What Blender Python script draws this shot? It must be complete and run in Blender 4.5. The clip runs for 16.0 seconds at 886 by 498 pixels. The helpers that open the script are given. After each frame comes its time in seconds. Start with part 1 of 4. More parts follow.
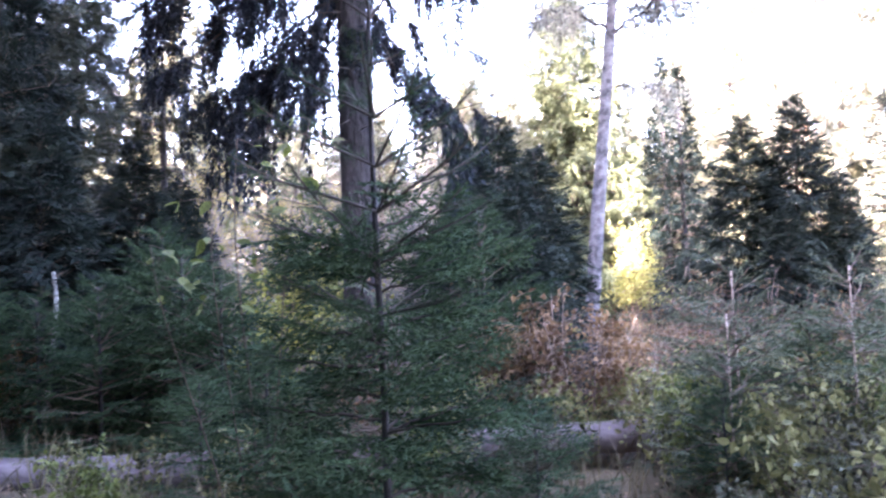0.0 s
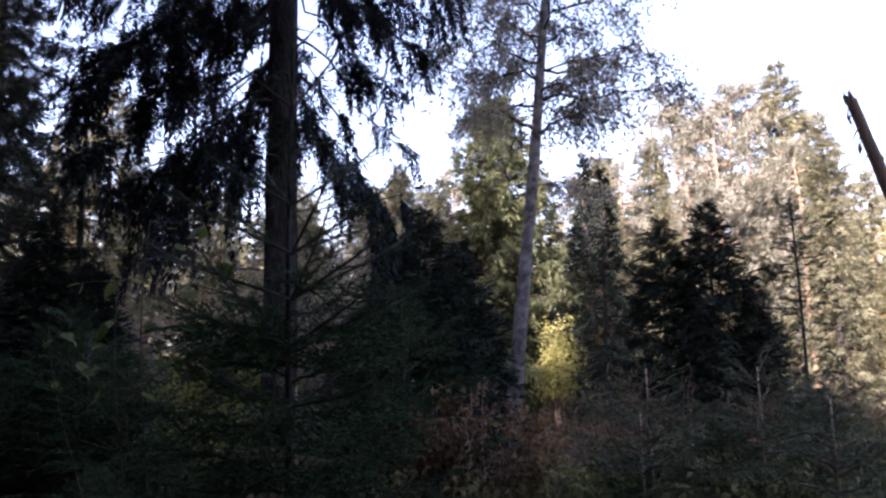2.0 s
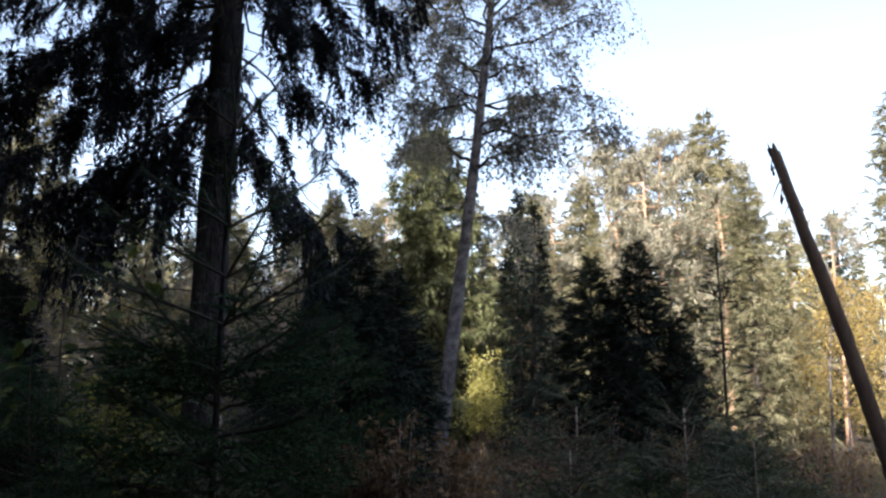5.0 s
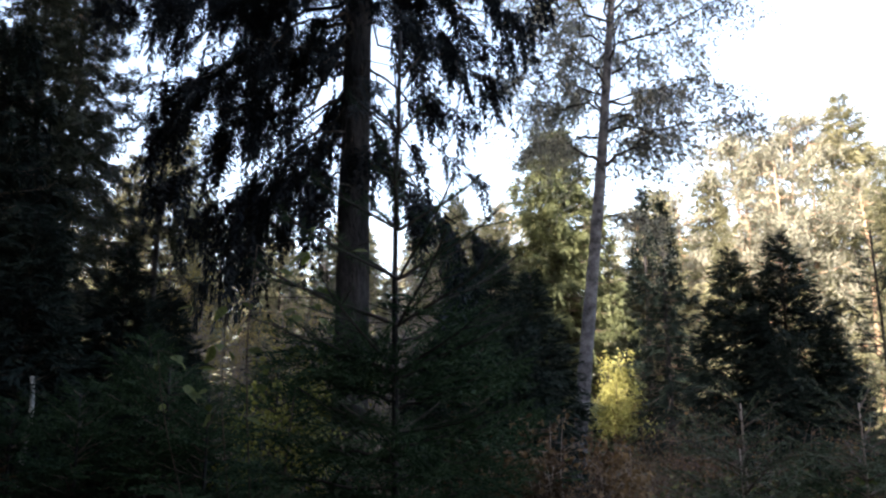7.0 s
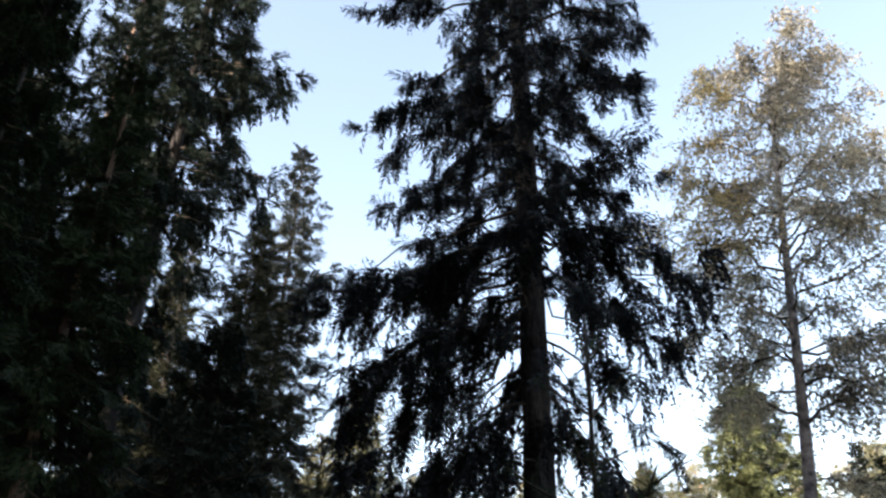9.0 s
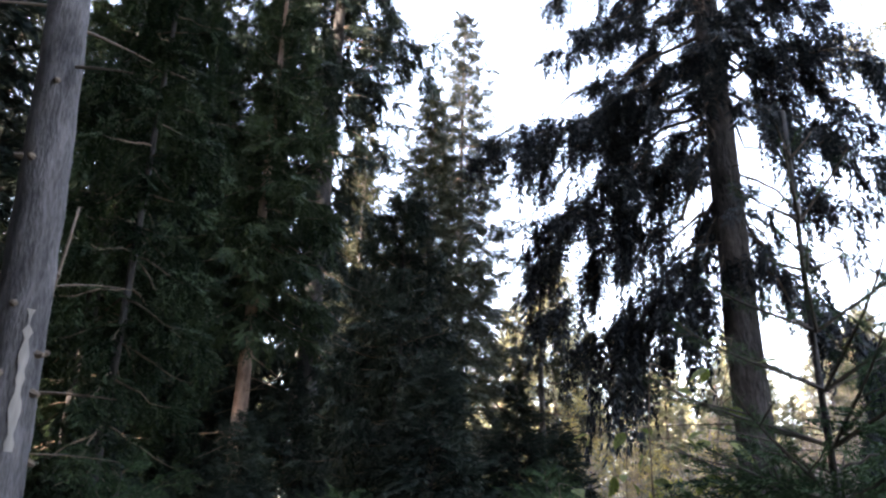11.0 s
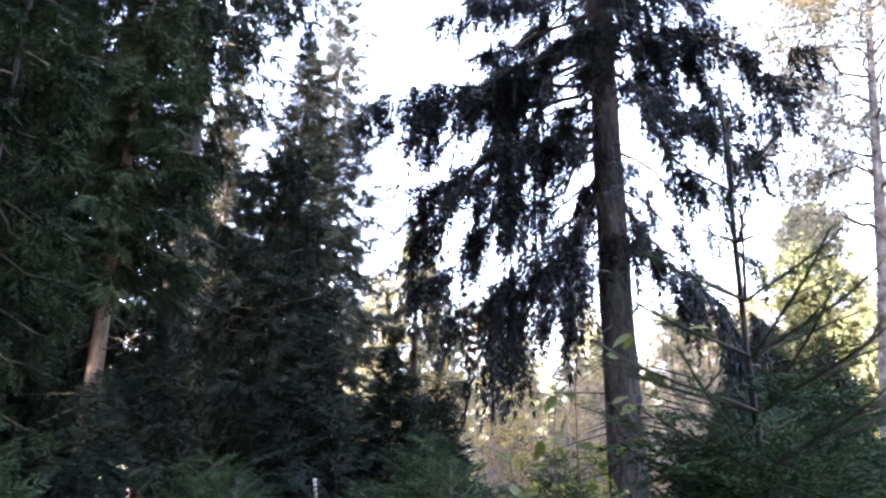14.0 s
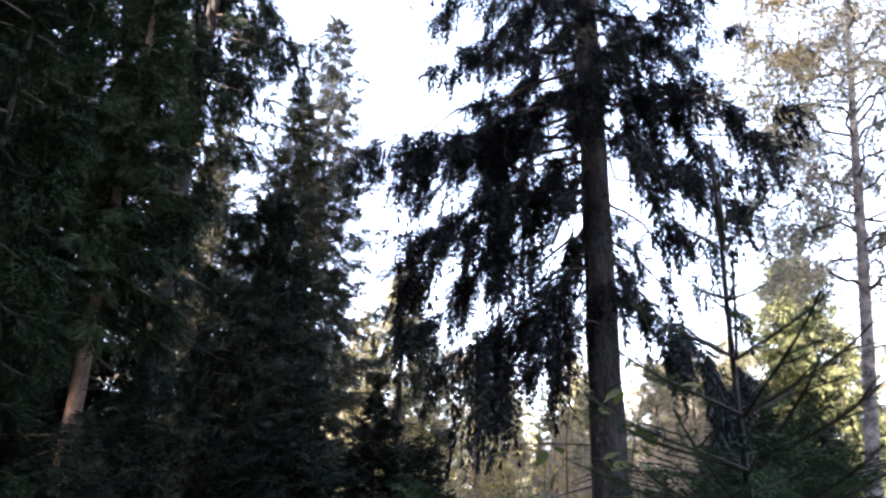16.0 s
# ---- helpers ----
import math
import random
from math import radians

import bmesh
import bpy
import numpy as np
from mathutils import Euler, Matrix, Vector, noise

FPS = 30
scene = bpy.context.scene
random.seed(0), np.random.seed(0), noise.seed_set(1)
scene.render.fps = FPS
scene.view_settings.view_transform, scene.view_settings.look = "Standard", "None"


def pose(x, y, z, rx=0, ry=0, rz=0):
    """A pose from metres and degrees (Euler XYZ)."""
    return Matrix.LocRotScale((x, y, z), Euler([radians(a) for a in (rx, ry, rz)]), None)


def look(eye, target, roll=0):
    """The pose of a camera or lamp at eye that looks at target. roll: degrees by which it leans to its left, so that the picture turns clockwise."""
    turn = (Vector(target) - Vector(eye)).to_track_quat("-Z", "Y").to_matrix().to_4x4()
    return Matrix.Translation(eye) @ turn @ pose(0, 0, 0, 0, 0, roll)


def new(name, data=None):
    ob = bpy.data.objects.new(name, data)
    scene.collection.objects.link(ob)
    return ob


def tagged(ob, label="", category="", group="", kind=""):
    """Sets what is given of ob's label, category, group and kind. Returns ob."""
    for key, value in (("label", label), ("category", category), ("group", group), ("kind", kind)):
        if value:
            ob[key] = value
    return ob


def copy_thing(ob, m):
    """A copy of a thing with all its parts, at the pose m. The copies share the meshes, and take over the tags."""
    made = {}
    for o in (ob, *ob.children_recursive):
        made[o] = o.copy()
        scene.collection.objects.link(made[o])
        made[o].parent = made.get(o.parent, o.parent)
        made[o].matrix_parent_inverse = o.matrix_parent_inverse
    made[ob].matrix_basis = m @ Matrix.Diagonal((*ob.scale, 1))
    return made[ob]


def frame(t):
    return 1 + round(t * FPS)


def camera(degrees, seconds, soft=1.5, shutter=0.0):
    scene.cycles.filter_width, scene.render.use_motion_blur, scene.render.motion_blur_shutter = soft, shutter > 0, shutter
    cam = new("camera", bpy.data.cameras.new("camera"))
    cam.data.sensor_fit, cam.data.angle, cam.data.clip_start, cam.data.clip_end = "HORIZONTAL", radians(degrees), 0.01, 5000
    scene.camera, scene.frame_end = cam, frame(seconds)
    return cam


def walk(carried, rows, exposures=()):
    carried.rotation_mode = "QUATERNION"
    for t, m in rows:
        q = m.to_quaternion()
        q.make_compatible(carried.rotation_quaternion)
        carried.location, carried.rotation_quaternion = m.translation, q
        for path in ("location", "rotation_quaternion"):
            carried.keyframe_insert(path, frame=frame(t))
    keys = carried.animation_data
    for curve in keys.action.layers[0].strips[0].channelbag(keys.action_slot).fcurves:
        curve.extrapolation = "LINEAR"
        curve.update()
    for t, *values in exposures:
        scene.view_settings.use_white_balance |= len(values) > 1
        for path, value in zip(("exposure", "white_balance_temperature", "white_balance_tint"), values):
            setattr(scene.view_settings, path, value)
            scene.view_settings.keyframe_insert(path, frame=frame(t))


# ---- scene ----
cam = camera(58.15, 16.0, soft=2.4, shutter=0.25)
PATH = [
    (0.0, pose(-0.101, -0.045, 1.593, 93.21, 2.50, 0.01)),
    (0.5, pose(-0.053, 0.023, 1.596, 96.76, 1.32, -5.62)),
    (1.0, pose(-0.027, -0.015, 1.623, 101.18, 1.22, -10.88)),
    (1.5, pose(-0.026, -0.012, 1.601, 99.85, 0.72, -8.37)),
    (2.0, pose(-0.040, -0.027, 1.598, 99.53, 1.24, -5.29)),
    (2.5, pose(-0.037, -0.040, 1.608, 99.02, 1.00, -3.98)),
    (3.0, pose(-0.031, -0.022, 1.601, 99.39, 1.14, -4.84)),
    (3.5, pose(-0.025, -0.014, 1.612, 101.76, 0.33, -6.56)),
    (4.0, pose(-0.016, -0.023, 1.610, 102.12, -0.03, -9.28)),
    (4.2, pose(-0.015, -0.006, 1.618, 101.88, -0.49, -10.75)),
    (6.3, pose(-0.280, 0.042, 1.603, 101.34, -0.34, -8.55)),
    (6.5, pose(-0.296, 0.053, 1.590, 101.25, -0.25, -5.78)),
    (7.0, pose(-0.310, 0.036, 1.575, 101.95, 0.18, -1.85)),
    (7.5, pose(-0.327, 0.055, 1.592, 104.33, -0.40, -0.77)),
    (8.0, pose(-0.342, 0.001, 1.595, 110.96, 1.81, 5.64)),
    (8.5, pose(-0.368, -0.019, 1.660, 115.00, -0.35, 8.62)),
    (9.0, pose(-0.385, 0.012, 1.683, 120.65, -0.87, 10.90)),
    (9.5, pose(-0.388, -0.089, 1.633, 121.06, -1.66, 16.53)),
    (10.0, pose(-0.387, -0.047, 1.626, 118.05, -2.27, 22.44)),
    (10.2, pose(-0.317, 0.064, 1.581, 115.75, -2.79, 25.38)),
    (12.3, pose(-0.710, 0.411, 1.576, 109.25, -0.19, 23.41)),
    (12.5, pose(-0.721, 0.438, 1.582, 109.38, -0.79, 23.09)),
    (13.0, pose(-0.740, 0.429, 1.556, 109.19, -0.84, 19.58)),
    (13.5, pose(-0.777, 0.381, 1.569, 109.59, 0.23, 17.40)),
    (14.0, pose(-0.813, 0.356, 1.574, 108.96, -0.48, 14.46)),
    (14.5, pose(-0.814, 0.369, 1.583, 108.97, -0.68, 11.79)),
    (15.0, pose(-0.815, 0.358, 1.588, 109.67, -1.30, 10.25)),
    (15.5, pose(-0.820, 0.354, 1.595, 111.11, -1.33, 10.59)),
    (16.0, pose(-0.844, 0.325, 1.596, 112.19, -1.36, 13.04)),
]
EXPOSURES = [(0.0, 5.3, 6220, 38), (0.5, 3.75, 6150, 37), (1.0, 1.95, 6500, 35), (1.5, 1.9, 6500, 35), (2.0, 2.25, 6500, 34), (2.5, 2.75, 6600, 27), (3.5, 2.42, 6720, 21), (4.2, 1.85, 6800, 18), (6.3, 1.95, 7080, 17),
             (7.0, 2.5, 7140, 17), (7.5, 2.5, 7200, 17), (8.5, 2.4, 7780, 14), (9.0, 2.2, 7500, 13), (9.5, 2.45, 7900, 18), (10.2, 2.9, 7870, 16), (12.3, 5.5, 7140, 27), (13.0, 5.3, 7140, 27), (14.0, 4.7, 7080, 27), (16.0, 3.7, 7200, 24)]

walk(cam, PATH, EXPOSURES)

# ---------------------------------------------------------------- light
SUN_AZ, SUN_EL = 214.0, 27.0          # degrees clockwise from +y, and above the horizon
world = bpy.data.worlds.new("sky")
scene.world = world
world.use_nodes = True
wn = world.node_tree
sky = wn.nodes.new("ShaderNodeTexSky")
sky.sky_type = 'NISHITA'
sky.sun_disc = False
sky.sun_elevation, sky.sun_rotation = radians(SUN_EL), radians(SUN_AZ)
sky.air_density, sky.dust_density, sky.ozone_density = 1.0, 3.0, 0.2
wn.links.new(sky.outputs[0], wn.nodes["Background"].inputs[0])
wn.nodes["Background"].inputs[1].default_value = 0.15
sun_dir = Vector((math.sin(radians(SUN_AZ)) * math.cos(radians(SUN_EL)), math.cos(radians(SUN_AZ)) * math.cos(radians(SUN_EL)), math.sin(radians(SUN_EL))))
sun = new("sun", bpy.data.lights.new("sun", 'SUN'))
sun.data.energy, sun.data.angle, sun.data.color = 3.8, radians(0.53), (1.0, 0.94, 0.86)
sun.matrix_world = look(sun_dir * 80, (0, 0, 0))


# ---------------------------------------------------------------- materials
def material(name, dark, light, rough=0.7, scale=6.0, bump=0.0, stretch=(1, 1, 1), through_light=0.0, spread=0.0, fine=40.0, gloss=0.3):
    """Two-scale procedural surface between two colours. spread: change from piece to piece."""
    m = bpy.data.materials.new(name)
    m.use_nodes = True
    nt = m.node_tree
    b = nt.nodes["Principled BSDF"]
    b.inputs["Roughness"].default_value = rough
    b.inputs["Specular IOR Level"].default_value = gloss
    co = nt.nodes.new("ShaderNodeTexCoord")
    mp = nt.nodes.new("ShaderNodeMapping")
    mp.inputs["Scale"].default_value = stretch
    nt.links.new(co.outputs["Object"], mp.inputs[0])
    n1 = nt.nodes.new("ShaderNodeTexNoise")
    n1.inputs["Scale"].default_value, n1.inputs["Detail"].default_value = scale, 5
    n2 = nt.nodes.new("ShaderNodeTexNoise")
    n2.inputs["Scale"].default_value, n2.inputs["Detail"].default_value = fine, 4
    for n in (n1, n2):
        nt.links.new(mp.outputs[0], n.inputs[0])
    add = nt.nodes.new("ShaderNodeMath")
    add.operation = 'MULTIPLY_ADD'
    add.inputs[1].default_value = 0.45
    nt.links.new(n2.outputs[0], add.inputs[0])
    nt.links.new(n1.outputs[0], add.inputs[2])
    ramp = nt.nodes.new("ShaderNodeMapRange")
    ramp.inputs[1].default_value, ramp.inputs[2].default_value = 0.5, 0.95
    nt.links.new(add.outputs[0], ramp.inputs[0])
    fac = ramp.outputs[0]
    if spread:
        geo = nt.nodes.new("ShaderNodeNewGeometry")
        info = nt.nodes.new("ShaderNodeObjectInfo")
        k = nt.nodes.new("ShaderNodeMath")
        k.operation = 'MULTIPLY_ADD'
        k.inputs[1].default_value = spread
        nt.links.new(geo.outputs["Random Per Island"], k.inputs[0])
        nt.links.new(ramp.outputs[0], k.inputs[2])
        k2 = nt.nodes.new("ShaderNodeMath")
        k2.operation = 'MULTIPLY_ADD'
        k2.inputs[1].default_value = spread * 0.7
        nt.links.new(info.outputs["Random"], k2.inputs[0])
        nt.links.new(k.outputs[0], k2.inputs[2])
        k3 = nt.nodes.new("ShaderNodeMath")
        k3.operation = 'SUBTRACT'
        k3.use_clamp = True
        k3.inputs[1].default_value = spread * 0.85
        nt.links.new(k2.outputs[0], k3.inputs[0])
        fac = k3.outputs[0]
    mix = nt.nodes.new("ShaderNodeMix")
    mix.data_type = 'RGBA'
    mix.inputs[6].default_value = (*dark, 1)
    mix.inputs[7].default_value = (*light, 1)
    nt.links.new(fac, mix.inputs[0])
    nt.links.new(mix.outputs[2], b.inputs["Base Color"])
    if bump:
        bp = nt.nodes.new("ShaderNodeBump")
        bp.inputs["Strength"].default_value, bp.inputs["Distance"].default_value = 0.9, bump
        nt.links.new(add.outputs[0], bp.inputs["Height"])
        nt.links.new(bp.outputs[0], b.inputs["Normal"])
    if through_light:
        tr = nt.nodes.new("ShaderNodeBsdfTranslucent")
        nt.links.new(mix.outputs[2], tr.inputs[0])
        ms = nt.nodes.new("ShaderNodeMixShader")
        ms.inputs[0].default_value = through_light
        nt.links.new(b.outputs[0], ms.inputs[1])
        nt.links.new(tr.outputs[0], ms.inputs[2])
        nt.links.new(ms.outputs[0], nt.nodes["Material Output"].inputs[0])
    return m


BARK_SPRUCE = material("bark_spruce", (0.012, 0.011, 0.012), (0.060, 0.055, 0.055), 0.9, 7, 0.06, (1, 1, 0.35), fine=28)
BARK_BIRCH = material("bark_birch", (0.018, 0.018, 0.021), (0.20, 0.198, 0.212), 0.85, 7.0, 0.03, (0.8, 0.8, 0.9), fine=30)
# White birch bark, lightened further to stand for sun on the stem.
BARK_BIRCH_LIT = material("bark_birch_sun_painted", (0.12, 0.11, 0.1), (0.66, 0.63, 0.6), 0.7, 3.2, 0.006, (0.8, 0.8, 1.6), fine=16)
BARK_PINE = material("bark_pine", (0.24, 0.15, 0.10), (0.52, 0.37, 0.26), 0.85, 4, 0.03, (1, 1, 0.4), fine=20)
BARK_GREY = material("bark_grey", (0.022, 0.020, 0.022), (0.125, 0.115, 0.117), 0.85, 9, 0.04, (1, 1, 0.3), fine=55)
BARK_RED = material("bark_reddish", (0.085, 0.055, 0.044), (0.36, 0.25, 0.20), 0.85, 4, 0.03, (1, 1, 0.4), fine=20)
WOOD_BARE = material("bare_wood", (0.15, 0.13, 0.115), (0.32, 0.285, 0.26), 0.8, 6, 0.006, (1, 1, 0.15), fine=40)
# Snag wood made this dark to carry the shade that lies on it.
WOOD_SNAG = material("shade_dark_snag_wood", (0.016, 0.013, 0.013), (0.055, 0.044, 0.041), 0.85, 5, 0.02, (1, 1, 0.25), fine=30)
LOG_BARK = material("log_bark", (0.06, 0.05, 0.05), (0.22, 0.185, 0.185), 0.85, 5, 0.02, (0.35, 1, 1), fine=30)
TWIG = material("twig_bark", (0.06, 0.045, 0.035), (0.16, 0.12, 0.09), 0.85, 9)
# Darker copy of the twig bark, for limbs that stand against the light.
LIMB = material("spruce_limb_bark", (0.028, 0.024, 0.021), (0.085, 0.071, 0.06), 0.9, 9)
TWIG_BROWN = material("reddish_twig", (0.075, 0.048, 0.038), (0.24, 0.165, 0.13), 0.8, 6, spread=0.5)
TWIG_GREY = material("grey_dead_twig", (0.10, 0.088, 0.085), (0.30, 0.265, 0.26), 0.85, 6, spread=0.5)
TWIG_PALE = material("dry_stem", (0.20, 0.145, 0.11), (0.44, 0.345, 0.285), 0.8, 6, spread=0.5)
# Near-black green: deep shade and backlight put into the needle colour.
NEEDLE = material("shade_dark_spruce_needles", (0.006, 0.012, 0.011), (0.030, 0.045, 0.034), 0.7, 0.9, gloss=0.12, through_light=0.08, spread=0.5, fine=6)
# The same with the blue of lens veil mixed into the colour.
NEEDLE_BLUE = material("veil_blue_spruce_needles", (0.008, 0.012, 0.017), (0.034, 0.044, 0.052), 0.7, 0.9, gloss=0.15, through_light=0.06, spread=0.5, fine=6)
NEEDLE_SLATE = material("grey_green_spruce_needles", (0.014, 0.020, 0.020), (0.055, 0.065, 0.055), 0.65, 0.8, gloss=0.15, through_light=0.08, spread=0.5, fine=5)
NEEDLE_GREEN = material("green_spruce_needles", (0.006, 0.015, 0.009), (0.046, 0.070, 0.034), 0.65, 1.5, gloss=0.1, through_light=0.15, spread=0.4, fine=8)
NEEDLE_YOUNG = material("young_spruce_needles", (0.008, 0.022, 0.014), (0.066, 0.110, 0.050), 0.65, 4.0, gloss=0.07, through_light=0.18, spread=0.3, fine=10)
# Pale and yellowish copies of spruce green: warm sunlight put into the colour.
NEEDLE_FAR = material("sun_painted_spruce_needles", (0.078, 0.085, 0.05), (0.27, 0.265, 0.16), 0.6, 0.5, through_light=0.2, spread=0.55, fine=3)
NEEDLE_SUN = material("sun_tinted_spruce_needles", (0.036, 0.048, 0.022), (0.158, 0.178, 0.085), 0.6, 0.45, through_light=0.2, spread=0.5, fine=2)
NEEDLE_DULL = material("dull_spruce_needles", (0.018, 0.024, 0.015), (0.07, 0.074, 0.045), 0.65, 0.6, gloss=0.15, through_light=0.12, spread=0.5, fine=4)
# Pine green lightened: the pale look of full sun is in the colour.
NEEDLE_PINE = material("sun_paled_pine_needles", (0.105, 0.113, 0.08), (0.295, 0.295, 0.235), 0.6, 0.5, through_light=0.2, spread=0.55, fine=3)
LEAF_BIRCH = material("birch_leaves", (0.115, 0.112, 0.098), (0.43, 0.40, 0.30), 0.5, 0.5, through_light=0.42, spread=0.75, fine=5)
# Golden copy of the birch leaves, for the side that low sun strikes.
LEAF_BIRCH_SUN = material("sun_gold_birch_leaves", (0.16, 0.125, 0.065), (0.46, 0.385, 0.20), 0.5, 0.5, through_light=0.42, spread=0.75, fine=5)
LEAF_YELLOW = material("yellow_leaves", (0.20, 0.20, 0.06), (0.48, 0.47, 0.17), 0.5, 1.0, through_light=0.4, spread=0.6, fine=5)
LEAF_GOLD = material("golden_leaves", (0.20, 0.155, 0.05), (0.47, 0.375, 0.13), 0.5, 1.0, through_light=0.4, spread=0.6, fine=5)
LEAF_GREEN = material("yellow_green_leaves", (0.11, 0.14, 0.035), (0.40, 0.36, 0.08), 0.5, 1.2, through_light=0.42, spread=0.7, fine=5)
LEAF_FRESH = material("green_sapling_leaves", (0.04, 0.065, 0.016), (0.18, 0.20, 0.05), 0.5, 6.0, gloss=0.25, through_light=0.35, spread=0.6, fine=30)
LEAF_OLIVE = material("olive_bramble_leaves", (0.035, 0.045, 0.02), (0.26, 0.25, 0.10), 0.6, 3.0, gloss=0.15, through_light=0.25, spread=0.9, fine=20)
LEAF_BROWN = material("withered_brown_leaves", (0.075, 0.044, 0.024), (0.29, 0.18, 0.085), 0.65, 1.5, through_light=0.3, spread=0.7, fine=6)
NEEDLE_PALE = material("pale_seedling_needles", (0.035, 0.05, 0.026), (0.12, 0.14, 0.08), 0.65, 5.0, gloss=0.2, through_light=0.15, spread=0.4, fine=9)
LEAF_GREY = material("dull_green_leaves", (0.03, 0.036, 0.02), (0.14, 0.138, 0.078), 0.55, 1.5, through_light=0.25, spread=0.6, fine=6)
GROUND = material("forest_floor", (0.025, 0.02, 0.013), (0.10, 0.08, 0.045), 0.95, 0.8, 0.05, fine=14)
LITTER = material("leaf_litter", (0.08, 0.05, 0.03), (0.27, 0.19, 0.12), 0.8, 2, spread=0.8)
GRASS = material("dry_grass", (0.07, 0.065, 0.03), (0.24, 0.20, 0.11), 0.7, 2, through_light=0.2, spread=0.7)
MOSS = material("moss", (0.03, 0.045, 0.012), (0.10, 0.12, 0.03), 0.95, 5, 0.02, spread=0.3)


# ---------------------------------------------------------------- mesh building
class Soup:
    """Gathers triangles and four-sided faces as arrays, and turns them into one mesh."""

    def __init__(self):
        self.v, self.f3, self.f4, self.n = [], [], [], 0

    def add(self, v, f):
        f = np.asarray(f, dtype=np.int64) + self.n
        (self.f3 if f.shape[1] == 3 else self.f4).append(f)
        self.v.append(np.asarray(v, dtype=np.float64))
        self.n += len(v)

    def scatter(self, shape, at, axes):
        """Copies of a shape (verts, tris): at (N,3), axes (N,3,3) with scaled columns."""
        tv, tf = shape
        v = np.einsum('nij,kj->nki', axes, tv) + at[:, None, :]
        f = tf[None] + (np.arange(len(at)) * len(tv))[:, None, None]
        self.add(v.reshape(-1, 3), f.reshape(-1, 3))

    def tube(self, pts, radii, sides=6, rough=0.0, rng=None, cap=True):
        pts = np.asarray(pts, float)
        radii = np.asarray(radii, float)
        d = np.gradient(pts, axis=0)
        d /= np.linalg.norm(d, axis=1)[:, None] + 1e-9
        ref = np.where(np.abs(d[:, 2:3]) > 0.9, np.array([[1.0, 0, 0]]), np.array([[0, 0, 1.0]]))
        u = np.cross(ref, d)
        u /= np.linalg.norm(u, axis=1)[:, None] + 1e-9
        w = np.cross(d, u)
        a = np.arange(sides) * 2 * np.pi / sides
        r = radii[:, None] * np.ones(sides)[None]
        if rough:
            r = r * (1 + rough * (rng.random(r.shape) - 0.5) + rough * 0.6 * (rng.random(sides)[None] - 0.5))
        v = pts[:, None] + r[..., None] * (np.cos(a)[None, :, None] * u[:, None] + np.sin(a)[None, :, None] * w[:, None])
        n = len(pts)
        i = np.arange(n - 1)[:, None] * sides
        j = np.arange(sides)[None]
        k = (j + 1) % sides
        f = np.stack([i + j, i + k, i + sides + k, i + sides + j], -1).reshape(-1, 4)
        self.add(v.reshape(-1, 3), f)
        if cap:
            top = self.n - sides
            self.v.append(pts[-1:] + d[-1:] * radii[-1] * 0.3)
            self.f3.append(np.stack([top + np.arange(sides), top + (np.arange(sides) + 1) % sides, np.full(sides, self.n)], -1))
            self.n += 1

    def mesh(self, name, mat, smooth=False):
        me = bpy.data.meshes.new(name)
        v = np.concatenate(self.v)
        f3 = np.concatenate(self.f3) if self.f3 else np.zeros((0, 3), np.int64)
        f4 = np.concatenate(self.f4) if self.f4 else np.zeros((0, 4), np.int64)
        me.vertices.add(len(v))
        me.vertices.foreach_set("co", v.astype(np.float32).ravel())
        loops = np.concatenate([f3.ravel(), f4.ravel()]).astype(np.int32)
        starts = np.concatenate([np.arange(len(f3)) * 3, len(f3) * 3 + np.arange(len(f4)) * 4]).astype(np.int32)
        me.loops.add(len(loops))
        me.loops.foreach_set("vertex_index", loops)
        me.polygons.add(len(starts))
        me.polygons.foreach_set("loop_start", starts)
        me.polygons.foreach_set("use_smooth", np.full(len(starts), smooth))
        me.update(calc_edges=True)
        me.materials.append(mat)
        return me


def part(name, soup, mat, parent, label="", smooth=False):
    ob = new(name, soup.mesh(name, mat, smooth))
    ob.parent = parent
    return tagged(ob, label)


def thing(name, at, label, category, group="", kind=""):
    ob = new(name)
    ob.empty_display_size = 0.2
    ob.location = at
    return tagged(ob, label, category, group, kind)


def unit(a):
    return a / (np.linalg.norm(a, axis=-1, keepdims=True) + 1e-9)


def frames_of(x, up, size, width=None):
    """Axes (N,3,3) with x along the given ways, z near up, columns scaled."""
    x = unit(x)
    y = unit(np.cross(up, x))
    z = np.cross(x, y)
    s = np.asarray(size)[:, None]
    w = s if width is None else np.asarray(width)[:, None]
    return np.stack([x * s, y * w, z * w], -1)


# ---- small shapes that crowns are made of
def spray(rng, twigs, pieces, width, droop=0.25, flat=0.35, reach=0.5):
    """A flat spruce spray of unit length along x: an axis and side twigs, each a ragged row of narrow kites."""
    v, f = [], []

    def twig(p0, d, l, n):
        for i in range(n):
            p = p0 + d * l * (i / n) * 0.9
            for s in (1, -1):
                dd = unit(d + s * np.array([-d[1], d[0], 0]) * rng.uniform(0.15, 0.5) + np.array([0, 0, rng.uniform(-flat, flat)]))
                side = unit(np.cross(dd, rng.normal(size=3)))
                ll = l / n * rng.uniform(1.0, 1.7)
                k = len(v)
                w = side * width * rng.uniform(0.7, 1.3)
                v.extend([p - w * 0.8, p + w, p + dd * ll])
                f.append((k, k + 1, k + 2))

    twig(np.zeros(3), np.array([1.0, 0, 0]), 1.0, pieces + 2)
    for i in range(twigs):
        x = 0.08 + 0.86 * (i + rng.uniform(-0.3, 0.3)) / twigs
        s = 1 if i % 2 else -1
        a = rng.uniform(0.6, 1.05)
